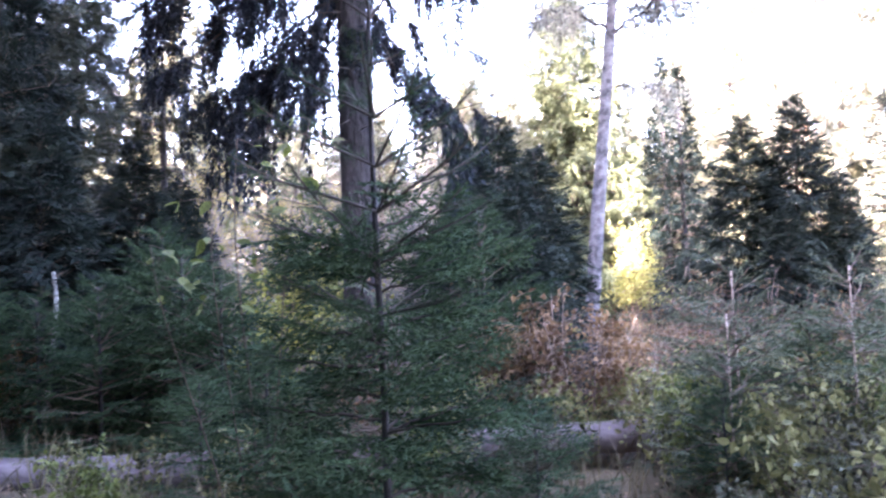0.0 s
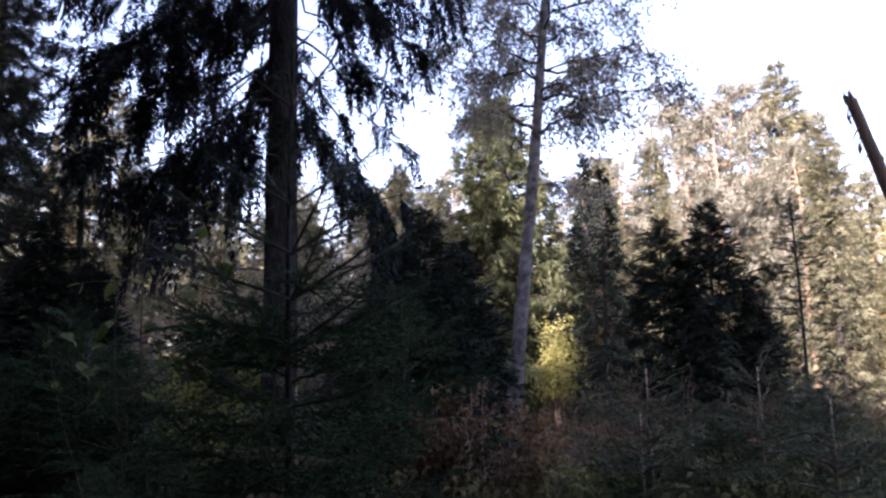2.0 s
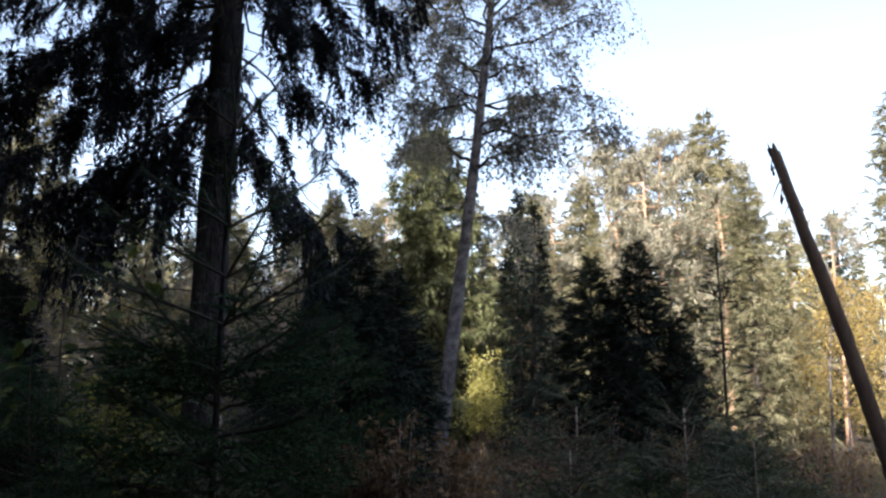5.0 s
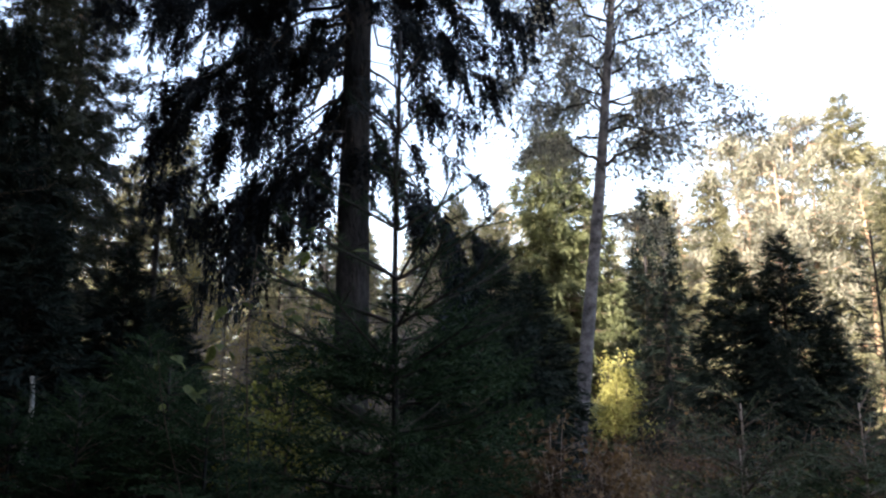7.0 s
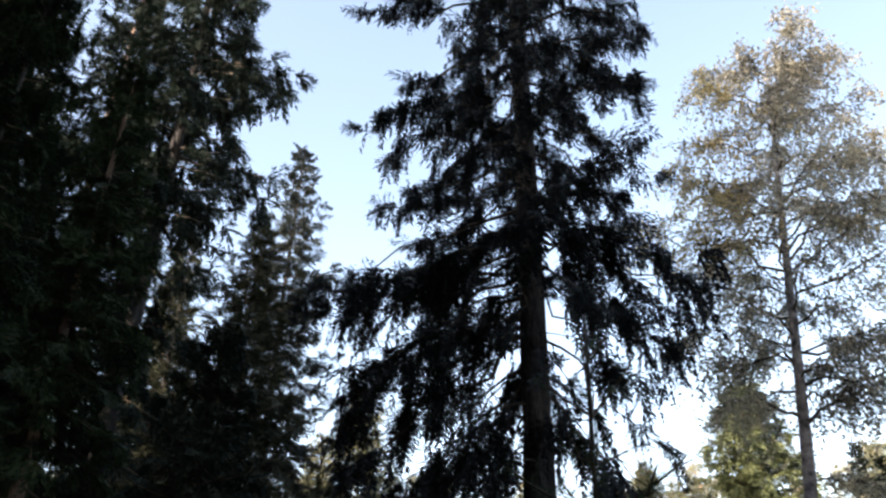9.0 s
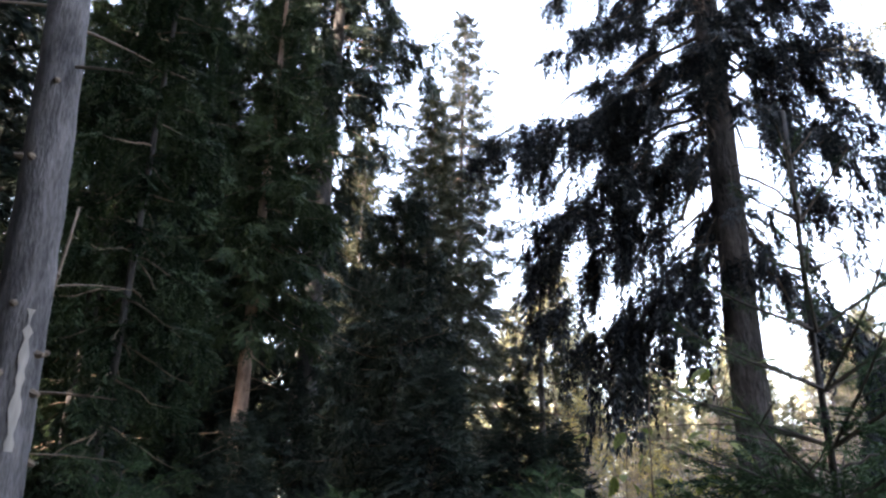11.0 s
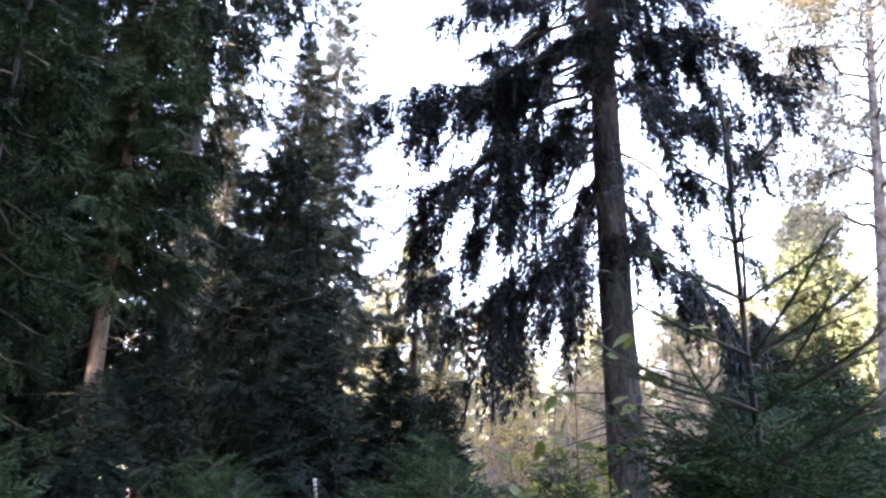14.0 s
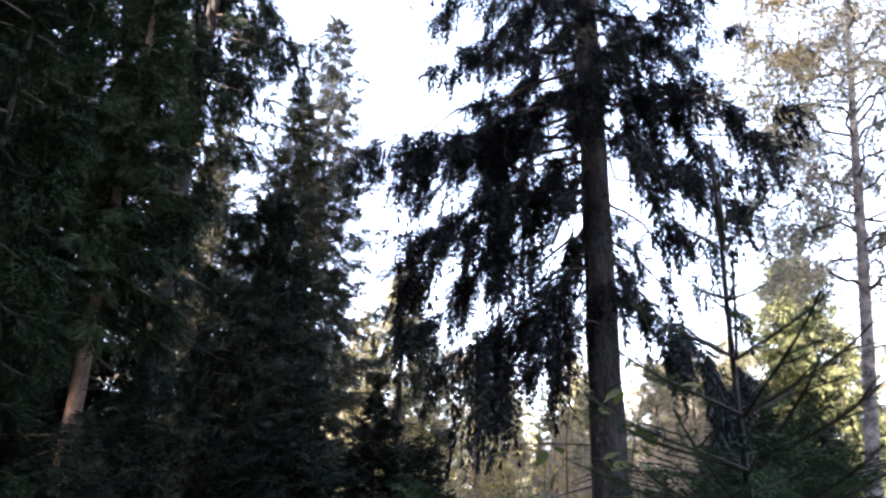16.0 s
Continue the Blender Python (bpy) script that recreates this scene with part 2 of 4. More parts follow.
        twig(np.array([x, 0, 0]), np.array([math.cos(a), s * math.sin(a), 0]), (reach * (1 - x) ** 0.7 + 0.1) * rng.uniform(0.7, 1.2), pieces)
    v = np.array(v)
    v[:, 2] -= droop * (v[:, 0] ** 2 + 0.8 * v[:, 1] ** 2)
    return v, np.array(f)


def needle_spray(rng, twigs, gap, length, width, droop=0.15, reach=0.5):
    """As spray, with single needles: for the young trees close by."""
    v, f = [], []

    def twig(p0, d, l):
        n = max(3, int(l / gap))
        for i in range(n):
            p = p0 + d * l * (i + rng.uniform(0, 1)) / n
            for s in (1, -1):
                dd = unit(d * rng.uniform(0.5, 0.9) + s * np.array([-d[1], d[0], 0]) * rng.uniform(0.4, 0.9) + np.array([0, 0, rng.uniform(-0.2, 0.6)]))
                side = unit(np.cross(dd, rng.normal(size=3))) * width
                k = len(v)
                v.extend([p - side, p + side, p + dd * length * rng.uniform(0.7, 1.2)])
                f.append((k, k + 1, k + 2))
        k = len(v)
        side = np.array([-d[1], d[0], 0]) * width * 1.1
        v.extend([p0 - side, p0 + side, p0 + d * l])
        f.append((k, k + 1, k + 2))

    twig(np.zeros(3), np.array([1.0, 0, 0]), 1.0)
    for i in range(twigs):
        x = 0.06 + 0.88 * (i + rng.uniform(-0.3, 0.3)) / twigs
        a = rng.uniform(0.65, 1.0)
        twig(np.array([x, 0, 0]), np.array([math.cos(a), (1 if i % 2 else -1) * math.sin(a), 0]), (reach * (1 - x) ** 0.7 + 0.1) * rng.uniform(0.7, 1.2))
    v = np.array(v)
    v[:, 2] -= droop * (v[:, 0] ** 2 + 0.8 * v[:, 1] ** 2)
    return v, np.array(f)


def rope(rng, n, length=0.2, width=0.034):
    """A hanging strand of unit length along x: a thin core with short needled shoots close round it."""
    v, f = [np.array([0, -0.012, 0]), np.array([0, 0.012, 0]), np.array([1.0, 0, 0])], [(0, 1, 2)]
    for i in range(n):
        x = (i + rng.uniform(0, 0.8)) / n
        for k in range(3):
            a = rng.uniform(0, 6.28)
            side = np.array([0, math.cos(a), math.sin(a)])
            across = np.array([0, -math.sin(a), math.cos(a)]) * width * rng.uniform(0.7, 1.3)
            ll = length * (1.15 - 0.6 * x) * rng.uniform(0.7, 1.2)
            p = np.array([x * 0.93, 0, 0])
            m = len(v)
            v.extend([p - across, p + across, p + np.array([0.55 / n + 0.05, 0, 0]) + side * ll])
            f.append((m, m + 1, m + 2))
    return np.array(v), np.array(f)


def tuft(rng, n, width):
    """Needles that stand out all round from one point, unit radius."""
    d = unit(rng.normal(size=(n, 3)) + np.array([0, 0, 0.3]))
    s = unit(np.cross(d, rng.normal(size=(n, 3)))) * width
    b = rng.normal(size=(n, 3)) * 0.15
    v = np.stack([b, b + d * 0.5 + s, b + d * rng.uniform(0.7, 1.1, (n, 1)), b + d * 0.5 - s], 1).reshape(-1, 3)
    k = np.arange(n)[:, None] * 4
    return v, np.concatenate([k + [0, 1, 2], k + [0, 2, 3]])


def leaf_shape(cup=0.15):
    """One leaf of unit length along x: pointed, folded along its rib."""
    v = np.array([[0, 0, 0], [0.35, 0.34, cup], [1, 0, -0.1], [0.35, -0.34, cup], [0.5, 0, 0]])
    return v, np.array([[0, 4, 1], [1, 4, 2], [0, 3, 4], [3, 2, 4]])


def broad_leaf(n=5):
    """An oval pointed leaf of unit length along x, folded along its rib and bent down at the tip."""
    v = [[0, 0, 0]]
    for i in range(1, n):
        x = i / n
        w = 0.30 * math.sin(math.pi * x ** 0.8) ** 0.8
        v += [[x, w, 0.10 * w - 0.12 * x * x], [x, 0, -0.05 - 0.12 * x * x], [x, -w, 0.10 * w - 0.12 * x * x]]
    v.append([1.06, 0, -0.2])
    f = [(0, 2, 1), (0, 3, 2)]
    for i in range(n - 2):
        a, b = 1 + 3 * i, 4 + 3 * i
        f += [(a, a + 1, b), (a + 1, b + 1, b), (a + 1, a + 2, b + 1), (a + 2, b + 2, b + 1)]
    a, e = 1 + 3 * (n - 2), len(v) - 1
    f += [(a, a + 1, e), (a + 1, a + 2, e)]
    return np.array(v, float), np.array(f)


RNG = np.random.default_rng(7)
SPRAYS_MID = [spray(RNG, 12, 3, 0.019, droop=d) for d in (0.2, 0.35, 0.5, 0.3)]
SPRAYS_HANG = [spray(RNG, 11, 2, 0.020, droop=0.08, reach=0.2) for _ in range(4)]
SPRAYS_FAR = [spray(RNG, 5, 1, 0.055, droop=0.3) for _ in range(4)]
SPRAYS_TREE = [spray(RNG, 9, 2, 0.030, droop=d) for d in (0.2, 0.35, 0.5)]
SPRAYS_LOW = [spray(RNG, 2, 1, 0.085, droop=0.3) for _ in range(3)]
SPRAYS_NEAR = [needle_spray(RNG, 8, 0.065, 0.085, 0.0135) for _ in range(4)]
SPRAYS_YOUNG = [needle_spray(RNG, 8, 0.105, 0.105, 0.0205) for _ in range(4)]
SPRAYS_SEED = [needle_spray(RNG, 5, 0.09, 0.10, 0.014) for _ in range(3)]
ROPES = [rope(RNG, 8) for _ in range(4)]
ROPES_THIN = [rope(RNG, 4, 0.22, 0.05) for _ in range(3)]
ROPES_FAR = [rope(RNG, 3, 0.24, 0.08) for _ in range(3)]
TUFTS = [tuft(RNG, 14, 0.075) for _ in range(3)]
LEAF = leaf_shape()
BROAD = broad_leaf()
BROAD_SMALL = broad_leaf(3)


def trunk(soup, base, top, r0, r1, rng, bend=0.1, sides=14, step=0.35, flare=0.5, rough=0.12):
    """A tapered, slightly wandering trunk with a root flare; returns its axis as a function of height share."""
    base, top = np.array(base, float), np.array(top, float)
    n = max(6, int(np.linalg.norm(top - base) / step))
    s = np.linspace(0, 1, n)
    ph = rng.uniform(0, 6.28, 4)
    wob = np.stack([np.sin(s * 5 + ph[0]) + 0.5 * np.sin(s * 11 + ph[1]), np.sin(s * 4 + ph[2]) + 0.5 * np.sin(s * 9 + ph[3]), 0 * s], -1)
    pts = base + (top - base) * s[:, None] + (wob - wob[0]) * bend * (s * (1.3 - s))[:, None]
    h = s * np.linalg.norm(top - base)
    r = r1 + (r0 - r1) * (1 - s) ** 0.85 + r0 * flare * np.exp(-h / 0.35)
    soup.tube(pts, r, sides, rough, rng)
    return lambda q: np.array([np.interp(q, s, pts[:, k]) for k in range(3)]), lambda q: float(np.interp(q, s, r))


def limb_curve(p0, az, length, e0, sag, lift, n=9):
    """A limb that leaves at e0 radians above level, sags and lifts at its tip."""
    s = np.linspace(0, 1, n)
    out = np.array([math.cos(az), math.sin(az), 0.0])
    r = length * s * math.cos(e0 * 0.7)
    z = length * (math.sin(e0) * s - sag * s ** 1.6 + lift * s ** 4)
    return p0 + out * r[:, None] + np.array([0, 0, 1.0]) * z[:, None]


def dress(fol, pts, length, rng, shapes, gap, size, hang, start=0.12, hang_shapes=None, hang_share=0.0, hang_size=0.6):
    """Sprays along both sides of a limb, and strands that hang from it."""
    n = max(3, int(length * (1 - start) / gap))
    s = np.clip(start + (1 - start) * (np.arange(n) + rng.uniform(0, 1, n)) / n, 0, 1)
    x = np.linspace(0, 1, len(pts))
    p = np.stack([np.interp(s, x, pts[:, k]) for k in range(3)], -1)
    t = unit(np.stack([np.interp(s, x, np.gradient(pts[:, k])) for k in range(3)], -1))
    lat = unit(np.cross(t, np.array([0, 0, 1.0])))
    sg = np.where(np.arange(n) % 2, 1.0, -1.0)[:, None]
    open_ = rng.uniform(0.35, 1.1, (n, 1))
    d = t * np.cos(open_) + lat * sg * np.sin(open_) + np.array([0, 0, -1.0]) * (hang * rng.uniform(0.4, 1.3, (n, 1)))
    l = size * (0.55 + 0.6 * np.sin(np.pi * np.clip(s * 0.85 + 0.1, 0, 1))) * rng.uniform(0.7, 1.25, n)
    up = unit(np.array([0, 0, 1.0]) + rng.normal(size=(n, 3)) * 0.45)
    ax = frames_of(d, up, l)
    which = rng.integers(0, len(shapes), n)
    for k in range(len(shapes)):
        if (which == k).any():
            fol.scatter(shapes[k], p[which == k], ax[which == k])
    fol.scatter(shapes[0], pts[-1:], frames_of(t[-1:], np.array([[0, 0, 1.0]]), np.array([size * 0.8])))
    if hang_share:
        m = int(n * hang_share)
        s2 = rng.uniform(start, 1, m)
        p2 = np.stack([np.interp(s2, x, pts[:, k]) for k in range(3)], -1)
        d2 = np.array([0, 0, -1.0]) + rng.normal(size=(m, 3)) * 0.22
        ax2 = frames_of(d2, unit(rng.normal(size=(m, 3)) + np.array([0.01, 0, 0])), hang_size * rng.uniform(0.5, 1.4, m))
        w2 = rng.integers(0, len(hang_shapes), m)
        for k in range(len(hang_shapes)):
            if (w2 == k).any():
                fol.scatter(hang_shapes[k], p2[w2 == k], ax2[w2 == k])


def weep(fol, pts, length, rng, start, hang, wide=0.42, per=3.4, strands=11, thin=1.0, cover=0.34, ropes=None, shapes=None):
    """The curtains of a drooping bough: tufts of strands that hang from side twigs, with gaps between them."""
    ropes, shapes = ropes or ROPES, shapes or SPRAYS_MID
    nc = max(2, int(length * (1 - start) * per / thin))
    cover = cover * min(1.0, 0.2 + length / 1.4)
    s = np.clip(start + (1 - start) * (np.arange(nc) + rng.uniform(0, 1, nc)) / nc, 0, 1)
    x = np.linspace(0, 1, len(pts))
    p = np.stack([np.interp(s, x, pts[:, k]) for k in range(3)], -1)
    t = unit(np.stack([np.interp(s, x, np.gradient(pts[:, k])) for k in range(3)], -1))
    lat = unit(np.cross(t, np.array([0, 0, 1.0])))
    away = rng.uniform(-1, 1, (nc, 1)) * wide * np.sin(np.pi * np.clip(s * 0.8 + 0.15, 0, 1))[:, None] * min(1.0, 0.4 + length / 2.5)
    root = p + lat * away + t * np.abs(away) * 0.7 - np.array([0, 0, 1.0]) * np.abs(away) * 0.35
    # side twigs from the bough to each tuft
    for j in range(3):
        d = (root - p) + t * rng.uniform(0.05, 0.3, (nc, 1)) + rng.normal(size=(nc, 3)) * 0.10
        l = cover * rng.uniform(0.8, 1.3, nc) + np.linalg.norm(root - p, axis=1) * 0.6
        w = rng.integers(0, len(shapes), nc)
        ax = frames_of(d, unit(np.array([0, 0, 1.0]) + rng.normal(size=(nc, 3)) * 0.3), l)
        for k in range(len(shapes)):
            if (w == k).any():
                fol.scatter(shapes[k], p[w == k], ax[w == k])
    n = nc * strands
    size = np.repeat(hang * rng.uniform(0.45, 1.25, nc), strands) * rng.uniform(0.4, 1.15, n)
    q = np.repeat(root, strands, 0) + np.repeat(t, strands, 0) * rng.normal(size=(n, 1)) * 0.10 + np.repeat(lat, strands, 0) * rng.normal(size=(n, 1)) * 0.07 + np.array([0, 0, 0.03])
    d = np.array([0, 0, -1.0]) + np.repeat(t, strands, 0) * 0.12 + rng.normal(size=(n, 3)) * 0.13
    ax = frames_of(d, unit(rng.normal(size=(n, 3))), size, np.clip(size, 0.3, 0.55))
    w = rng.integers(0, len(ropes), n)
    for k in range(len(ropes)):
        if (w == k).any():
            fol.scatter(ropes[k], q[w == k], ax[w == k])


def spruce(name, at, label, H, z0, rmax, seed, r0=0.2, whorl=0.45, per=5, gap=0.2, size=0.6, hang=0.5, share=0.8, shapes=None, hang_shapes=None,
           hang_size=0.6, needles=None, limbs=(), lean=(0, 0), low=-0.35, high=0.5, sag=0.35, lift=0.18, prof=0.75, dead=10, group="", sides=12, stop=1.0, category="tree", kind="", bark=None, split=False, front=1.0, fine=9, bare=0.12, seen_to=99.0, loose=0.03, east=1.0, curtain=None, dead_reach=1.1):
    """A spruce: trunk, limbs in whorls and a crown of drooping sprays. limbs: extra ones as (height, way in degrees, length, rise, sag)."""
    rng = np.random.default_rng(seed)
    ob = thing(name, at, label, category, group, kind)
    wood, arms, fol = Soup(), Soup(), Soup()
    axis, rad = trunk(wood, (0, 0, -0.15), (lean[0], lean[1], H), r0, min(0.012, r0 * 0.4), rng, bend=0.05 * H / 10, sides=sides)
    todo = []
    z = z0
    while z < H * 0.985 * stop:
        u = (z - z0) / (H - z0)
        a0 = rng.uniform(0, 6.28)
        for i in range(per):
            L = rmax * ((1 - u) ** prof) * min(1.0, 0.65 + 1.6 * u) * rng.uniform(0.65, 1.12) + 0.05
            az = a0 + i * 6.283 / per + rng.uniform(-0.3, 0.3)
            L *= (1 - (1 - front) * max(0.0, -math.sin(az)) ** 2) * (1 - (1 - east) * max(0.0, math.cos(az)) ** 2)
            todo.append((z + rng.uniform(-0.12, 0.12), az, L, low + (high - low) * u + rng.uniform(-0.12, 0.12), sag * (1 - 0.8 * u)))
        z += whorl * rng.uniform(0.8, 1.2) * (1 - 0.35 * u)
    todo += [(h, radians(a), L, e, s, *rest) for h, a, L, e, s, *rest in limbs]
    for h, az, L, e0, sg, *rest in todo:
        p0 = axis(min(h / H, 0.99))
        pts = limb_curve(p0, az, L, e0, sg, lift, fine)
        pts[1:-1] += rng.normal(size=(len(pts) - 2, 3)) * loose * L * 0.5
        if split:
            arms, fol = Soup(), Soup()
        if fine > 4:
            arms.tube(pts, np.linspace(max(0.006, min(0.035, 0.011 * L + 0.004)), 0.003, len(pts)), 5 if fine > 6 else 3, cap=False)
        start = rest[0] if rest else bare * rng.uniform(0.6, 1.5)
        thin = rng.uniform(0.75, 1.35) * (2.2 if h > seen_to else 1.0)
        if curtain:
            weep(fol, pts, L, rng, start, rest[1] if len(rest) > 1 else curtain.get("hang", 0.5) * min(1.0, max(0.45, 1 - (h - z0) * curtain.get("taper", 0.0))) * min(1, 0.35 + L / 3.0) * rng.uniform(0.7, 1.3), thin=thin, **{k: v for k, v in curtain.items() if k not in ("hang", "taper")})
        else:
            dress(fol, pts, L, rng, shapes or SPRAYS_MID, gap * thin, size * rng.uniform(0.85, 1.15) * (0.25 + 0.75 * min(1, L / (0.45 * rmax))), hang, start, hang_shapes or SPRAYS_HANG, share * (1.0 if len(rest) > 1 else 0.9), rest[1] if len(rest) > 1 else hang_size * min(1, 0.4 + L / 2.5))
        if split:
            b = part("limb", arms, LIMB, ob)
            part("foliage", fol, needles or NEEDLE, b)
    if split:
        arms = Soup()
    for i in range(dead):
        h = rng.uniform(0.15, 1.0) * max(z0, 1.0)
        az = rng.uniform(0, 6.28)
        pts = limb_curve(axis(h / H), az, rng.uniform(0.25, dead_reach), rng.uniform(-0.4, 0.1), 0.1, 0, 5)
        arms.tube(pts, np.linspace(0.011, 0.003, 5), 4)
        if split:
            part("dead_twig", arms, LIMB, ob)
            arms = Soup()
    part("trunk", wood, bark or BARK_SPRUCE, ob, smooth=True)
    if arms.n:
        tagged(part("branchwork", arms, TWIG, ob), kind="stuff")
    if not split:
        part("crown", fol, needles or NEEDLE, ob)
    return ob


def pine(name, at, label, H, z0, rmax, seed, r0=0.2, limbs=30, per_limb=14, size=0.55, group=""):
    """A Scots pine: tall bare trunk and a broken crown of needle tufts on crooked limbs."""
    rng = np.random.default_rng(seed)
    ob = thing(name, at, label, "tree", group)
    wood, arms, fol = Soup(), Soup(), Soup()
    axis, rad = trunk(wood, (0, 0, -0.15), (rng.uniform(-0.5, 0.5), rng.uniform(-0.5, 0.5), H), r0, 0.03, rng, bend=0.25, sides=9, step=0.7)
    for i in range(limbs):
        u = (i + rng.uniform(0, 1)) / limbs
        h = z0 + (H - z0) * u
        L = rmax * (0.45 + 0.75 * math.sin(math.pi * min(1, u * 0.85 + 0.12))) * rng.uniform(0.55, 1.15)
        pts = limb_curve(axis(min(0.995, h / H)), rng.uniform(0, 6.28), L, rng.uniform(-0.1, 0.5), rng.uniform(0, 0.25), 0.15, 7)
        arms.tube(pts, np.linspace(0.05, 0.012, 7), 4)
        s = rng.uniform(0.35, 1.0, per_limb)
        x = np.linspace(0, 1, 7)
        p = np.stack([np.interp(s, x, pts[:, k]) for k in range(3)], -1) + rng.normal(size=(per_limb, 3)) * np.array([0.35, 0.35, 0.18])
        d = rng.normal(size=(per_limb, 3)) + np.array([0, 0, 0.6])
        for k in range(3):
            fol.scatter(TUFTS[k], p[k::3], frames_of(d[k::3], np.array([[0.2, 0.1, 1.0]]) * np.ones((len(p[k::3]), 1)), size * rng.uniform(0.6, 1.2, len(p[k::3]))))
    part("trunk", wood, BARK_PINE, ob, smooth=True)
    tagged(part("branchwork", arms, BARK_PINE, ob), kind="stuff")
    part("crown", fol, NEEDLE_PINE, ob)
    return ob


def leafy(fol, p, rng, n, spread, size, droop=0.5, shape=None):
    q = np.repeat(p, n, 0) + rng.normal(size=(len(p) * n, 3)) * spread
    d = rng.normal(size=q.shape) + np.array([0, 0, -droop])
    fol.scatter(shape or LEAF, q, frames_of(d, unit(rng.normal(size=q.shape)), size * rng.uniform(0.6, 1.25, len(q))))


def shrub(name, at, label, H, R, seed, stems, leaves, leaf_size, mat_leaf, mat_twig, category="shrub", group="", spread=0.12, r=0.008, twigs=7, lean=0.5, low=0.25, shape=None):
    """A bush or sapling: stems from the ground, forking twigs, and single leaves on them."""
    rng = np.random.default_rng(seed)
    ob = thing(name, at, label, category, group)
    arms, fol = Soup(), Soup()
    for i in range(stems):
        az, rr = rng.uniform(0, 6.28), R * math.sqrt(rng.uniform(0, 1))
        b = np.array([math.cos(az) * rr * 0.35, math.sin(az) * rr * 0.35, -0.08])
        h = H * rng.uniform(0.6, 1.0)
        t = np.array([math.cos(az) * rr * (0.35 + lean), math.sin(az) * rr * (0.35 + lean), h])
        s = np.linspace(0, 1, 7)[:, None]
        pts = b + (t - b) * s + rng.normal(size=(7, 3)) * 0.02 * H * s
        arms.tube(pts, np.linspace(r, r * 0.3, 7), 4)
        for k in range(twigs):
            q = rng.uniform(low, 1.0)
            p0 = b + (t - b) * q
            tip = limb_curve(p0, rng.uniform(0, 6.28), rng.uniform(0.12, 0.35) * H * (1.15 - q) + 0.08, rng.uniform(0.1, 0.9), 0.2, 0, 5)
            arms.tube(tip, np.linspace(r * 0.5, r * 0.18, 5), 3, cap=False)
            if leaves:
                leafy(fol, tip[1:], rng, leaves, spread, leaf_size, 0.5, shape)
    tagged(part("stem_tangle", arms, mat_twig, ob), kind="stuff")
    if leaves:
        tagged(part("foliage", fol, mat_leaf, ob), kind="stuff")
    return ob


def birch(name, at, label, H, z0, rmax, seed, r0, top, limbs, twigs, leaves, leaf_size, mat_leaf, group="", extra=(), sides=12, step=0.35, ease=1.0, bend=0.22, split=False, bark=None, spread=0.11, lit_side=None):
    """A birch: pale trunk, rising limbs, thin drooping twigs and small leaves. One side's limbs can take leaves painted
    gold as if sunlit.
    """
    rng = np.random.default_rng(seed)
    ob = thing(name, at, label, "tree", group)
    wood, arms, fol = Soup(), Soup(), Soup()
    axis, rad = trunk(wood, (0, 0, -0.15), (top[0], top[1], H), r0, 0.02, rng, bend=bend, sides=sides, step=step, flare=0.35)
    todo = [(z0 + (H - z0) * ((i + rng.uniform(0, 1)) / limbs) ** ease * 0.97, i * 2.4 + rng.uniform(-0.5, 0.5), None, rng.uniform(0.35, 0.95)) for i in range(limbs)]
    todo += [(h, radians(a), L, e, *r) for h, a, L, e, *r in extra]
    for h, az, L, e, *r in todo:
        u = (h - z0) / (H - z0)
        if L is None:
            L = rmax * (0.4 + 0.75 * math.sin(math.pi * min(1, max(0, u) * 0.8 + 0.18))) * rng.uniform(0.7, 1.15)
        pts = limb_curve(axis(min(0.995, h / H)), az, L, e, rng.uniform(0.15, 0.4), 0.05, 8)
        pts[1:] += rng.normal(size=(7, 3)) * 0.04 * L
        if split:
            arms, fol = Soup(), Soup()
        arms.tube(pts, np.linspace(r[0] if r else min(0.035, 0.009 * L + 0.006), 0.004, 8), 5)
        for k in range(twigs):
            q = rng.uniform(0.2, 1.0)
            p0 = np.array([np.interp(q, np.linspace(0, 1, 8), pts[:, c]) for c in range(3)])
            tip = limb_curve(p0, az + rng.uniform(-1.6, 1.6), rng.uniform(0.35, 0.95), rng.uniform(-0.5, 0.55), rng.uniform(0.6, 1.2), 0, 6)
            arms.tube(tip, np.linspace(0.008, 0.003, 6), 3, cap=False)
            leafy(fol, tip[1:], rng, leaves, spread, leaf_size, 0.8)
        if split:
            b = part("limb", arms, LIMB, ob)
            # sunlight on the upper left is painted by gold leaves there
            tagged(part("foliage", fol, lit_side if lit_side and math.cos(az) < -0.45 and 9.3 < h < 13.4 else mat_leaf, b), kind="stuff")
    part("trunk", wood, bark or BARK_BIRCH, ob, smooth=True)
    if not split:
        tagged(part("branchwork", arms, TWIG, ob), kind="stuff")
        part("crown", fol, mat_leaf, ob)
    return ob


def place(ob, x, y, turn=0.0, size=1.0, z=0.0, tall=None):
    return copy_thing(ob, pose(x, y, z, 0, 0, turn) @ Matrix.Diagonal((size, size, tall or size, 1)))


# ---------------------------------------------------------------- ground
def build_ground():
    n = 150
    s = np.linspace(-1, 1, n)
    c = np.sign(s) * (np.abs(s) * 14 + np.abs(s) ** 5 * 1500)
    x, y = np.meshgrid(c, c + 8.0, indexing='ij')
    z = 0.10 * np.sin(x * 0.55 + 1.0) * np.cos(y * 0.43) + 0.06 * np.sin(x * 1.3 + y * 0.9)
    z = z * np.exp(-(np.hypot(x, y) / 120) ** 2) + RNG.normal(size=z.shape) * 0.02
    i, j = np.meshgrid(np.arange(n - 1), np.arange(n - 1), indexing='ij')
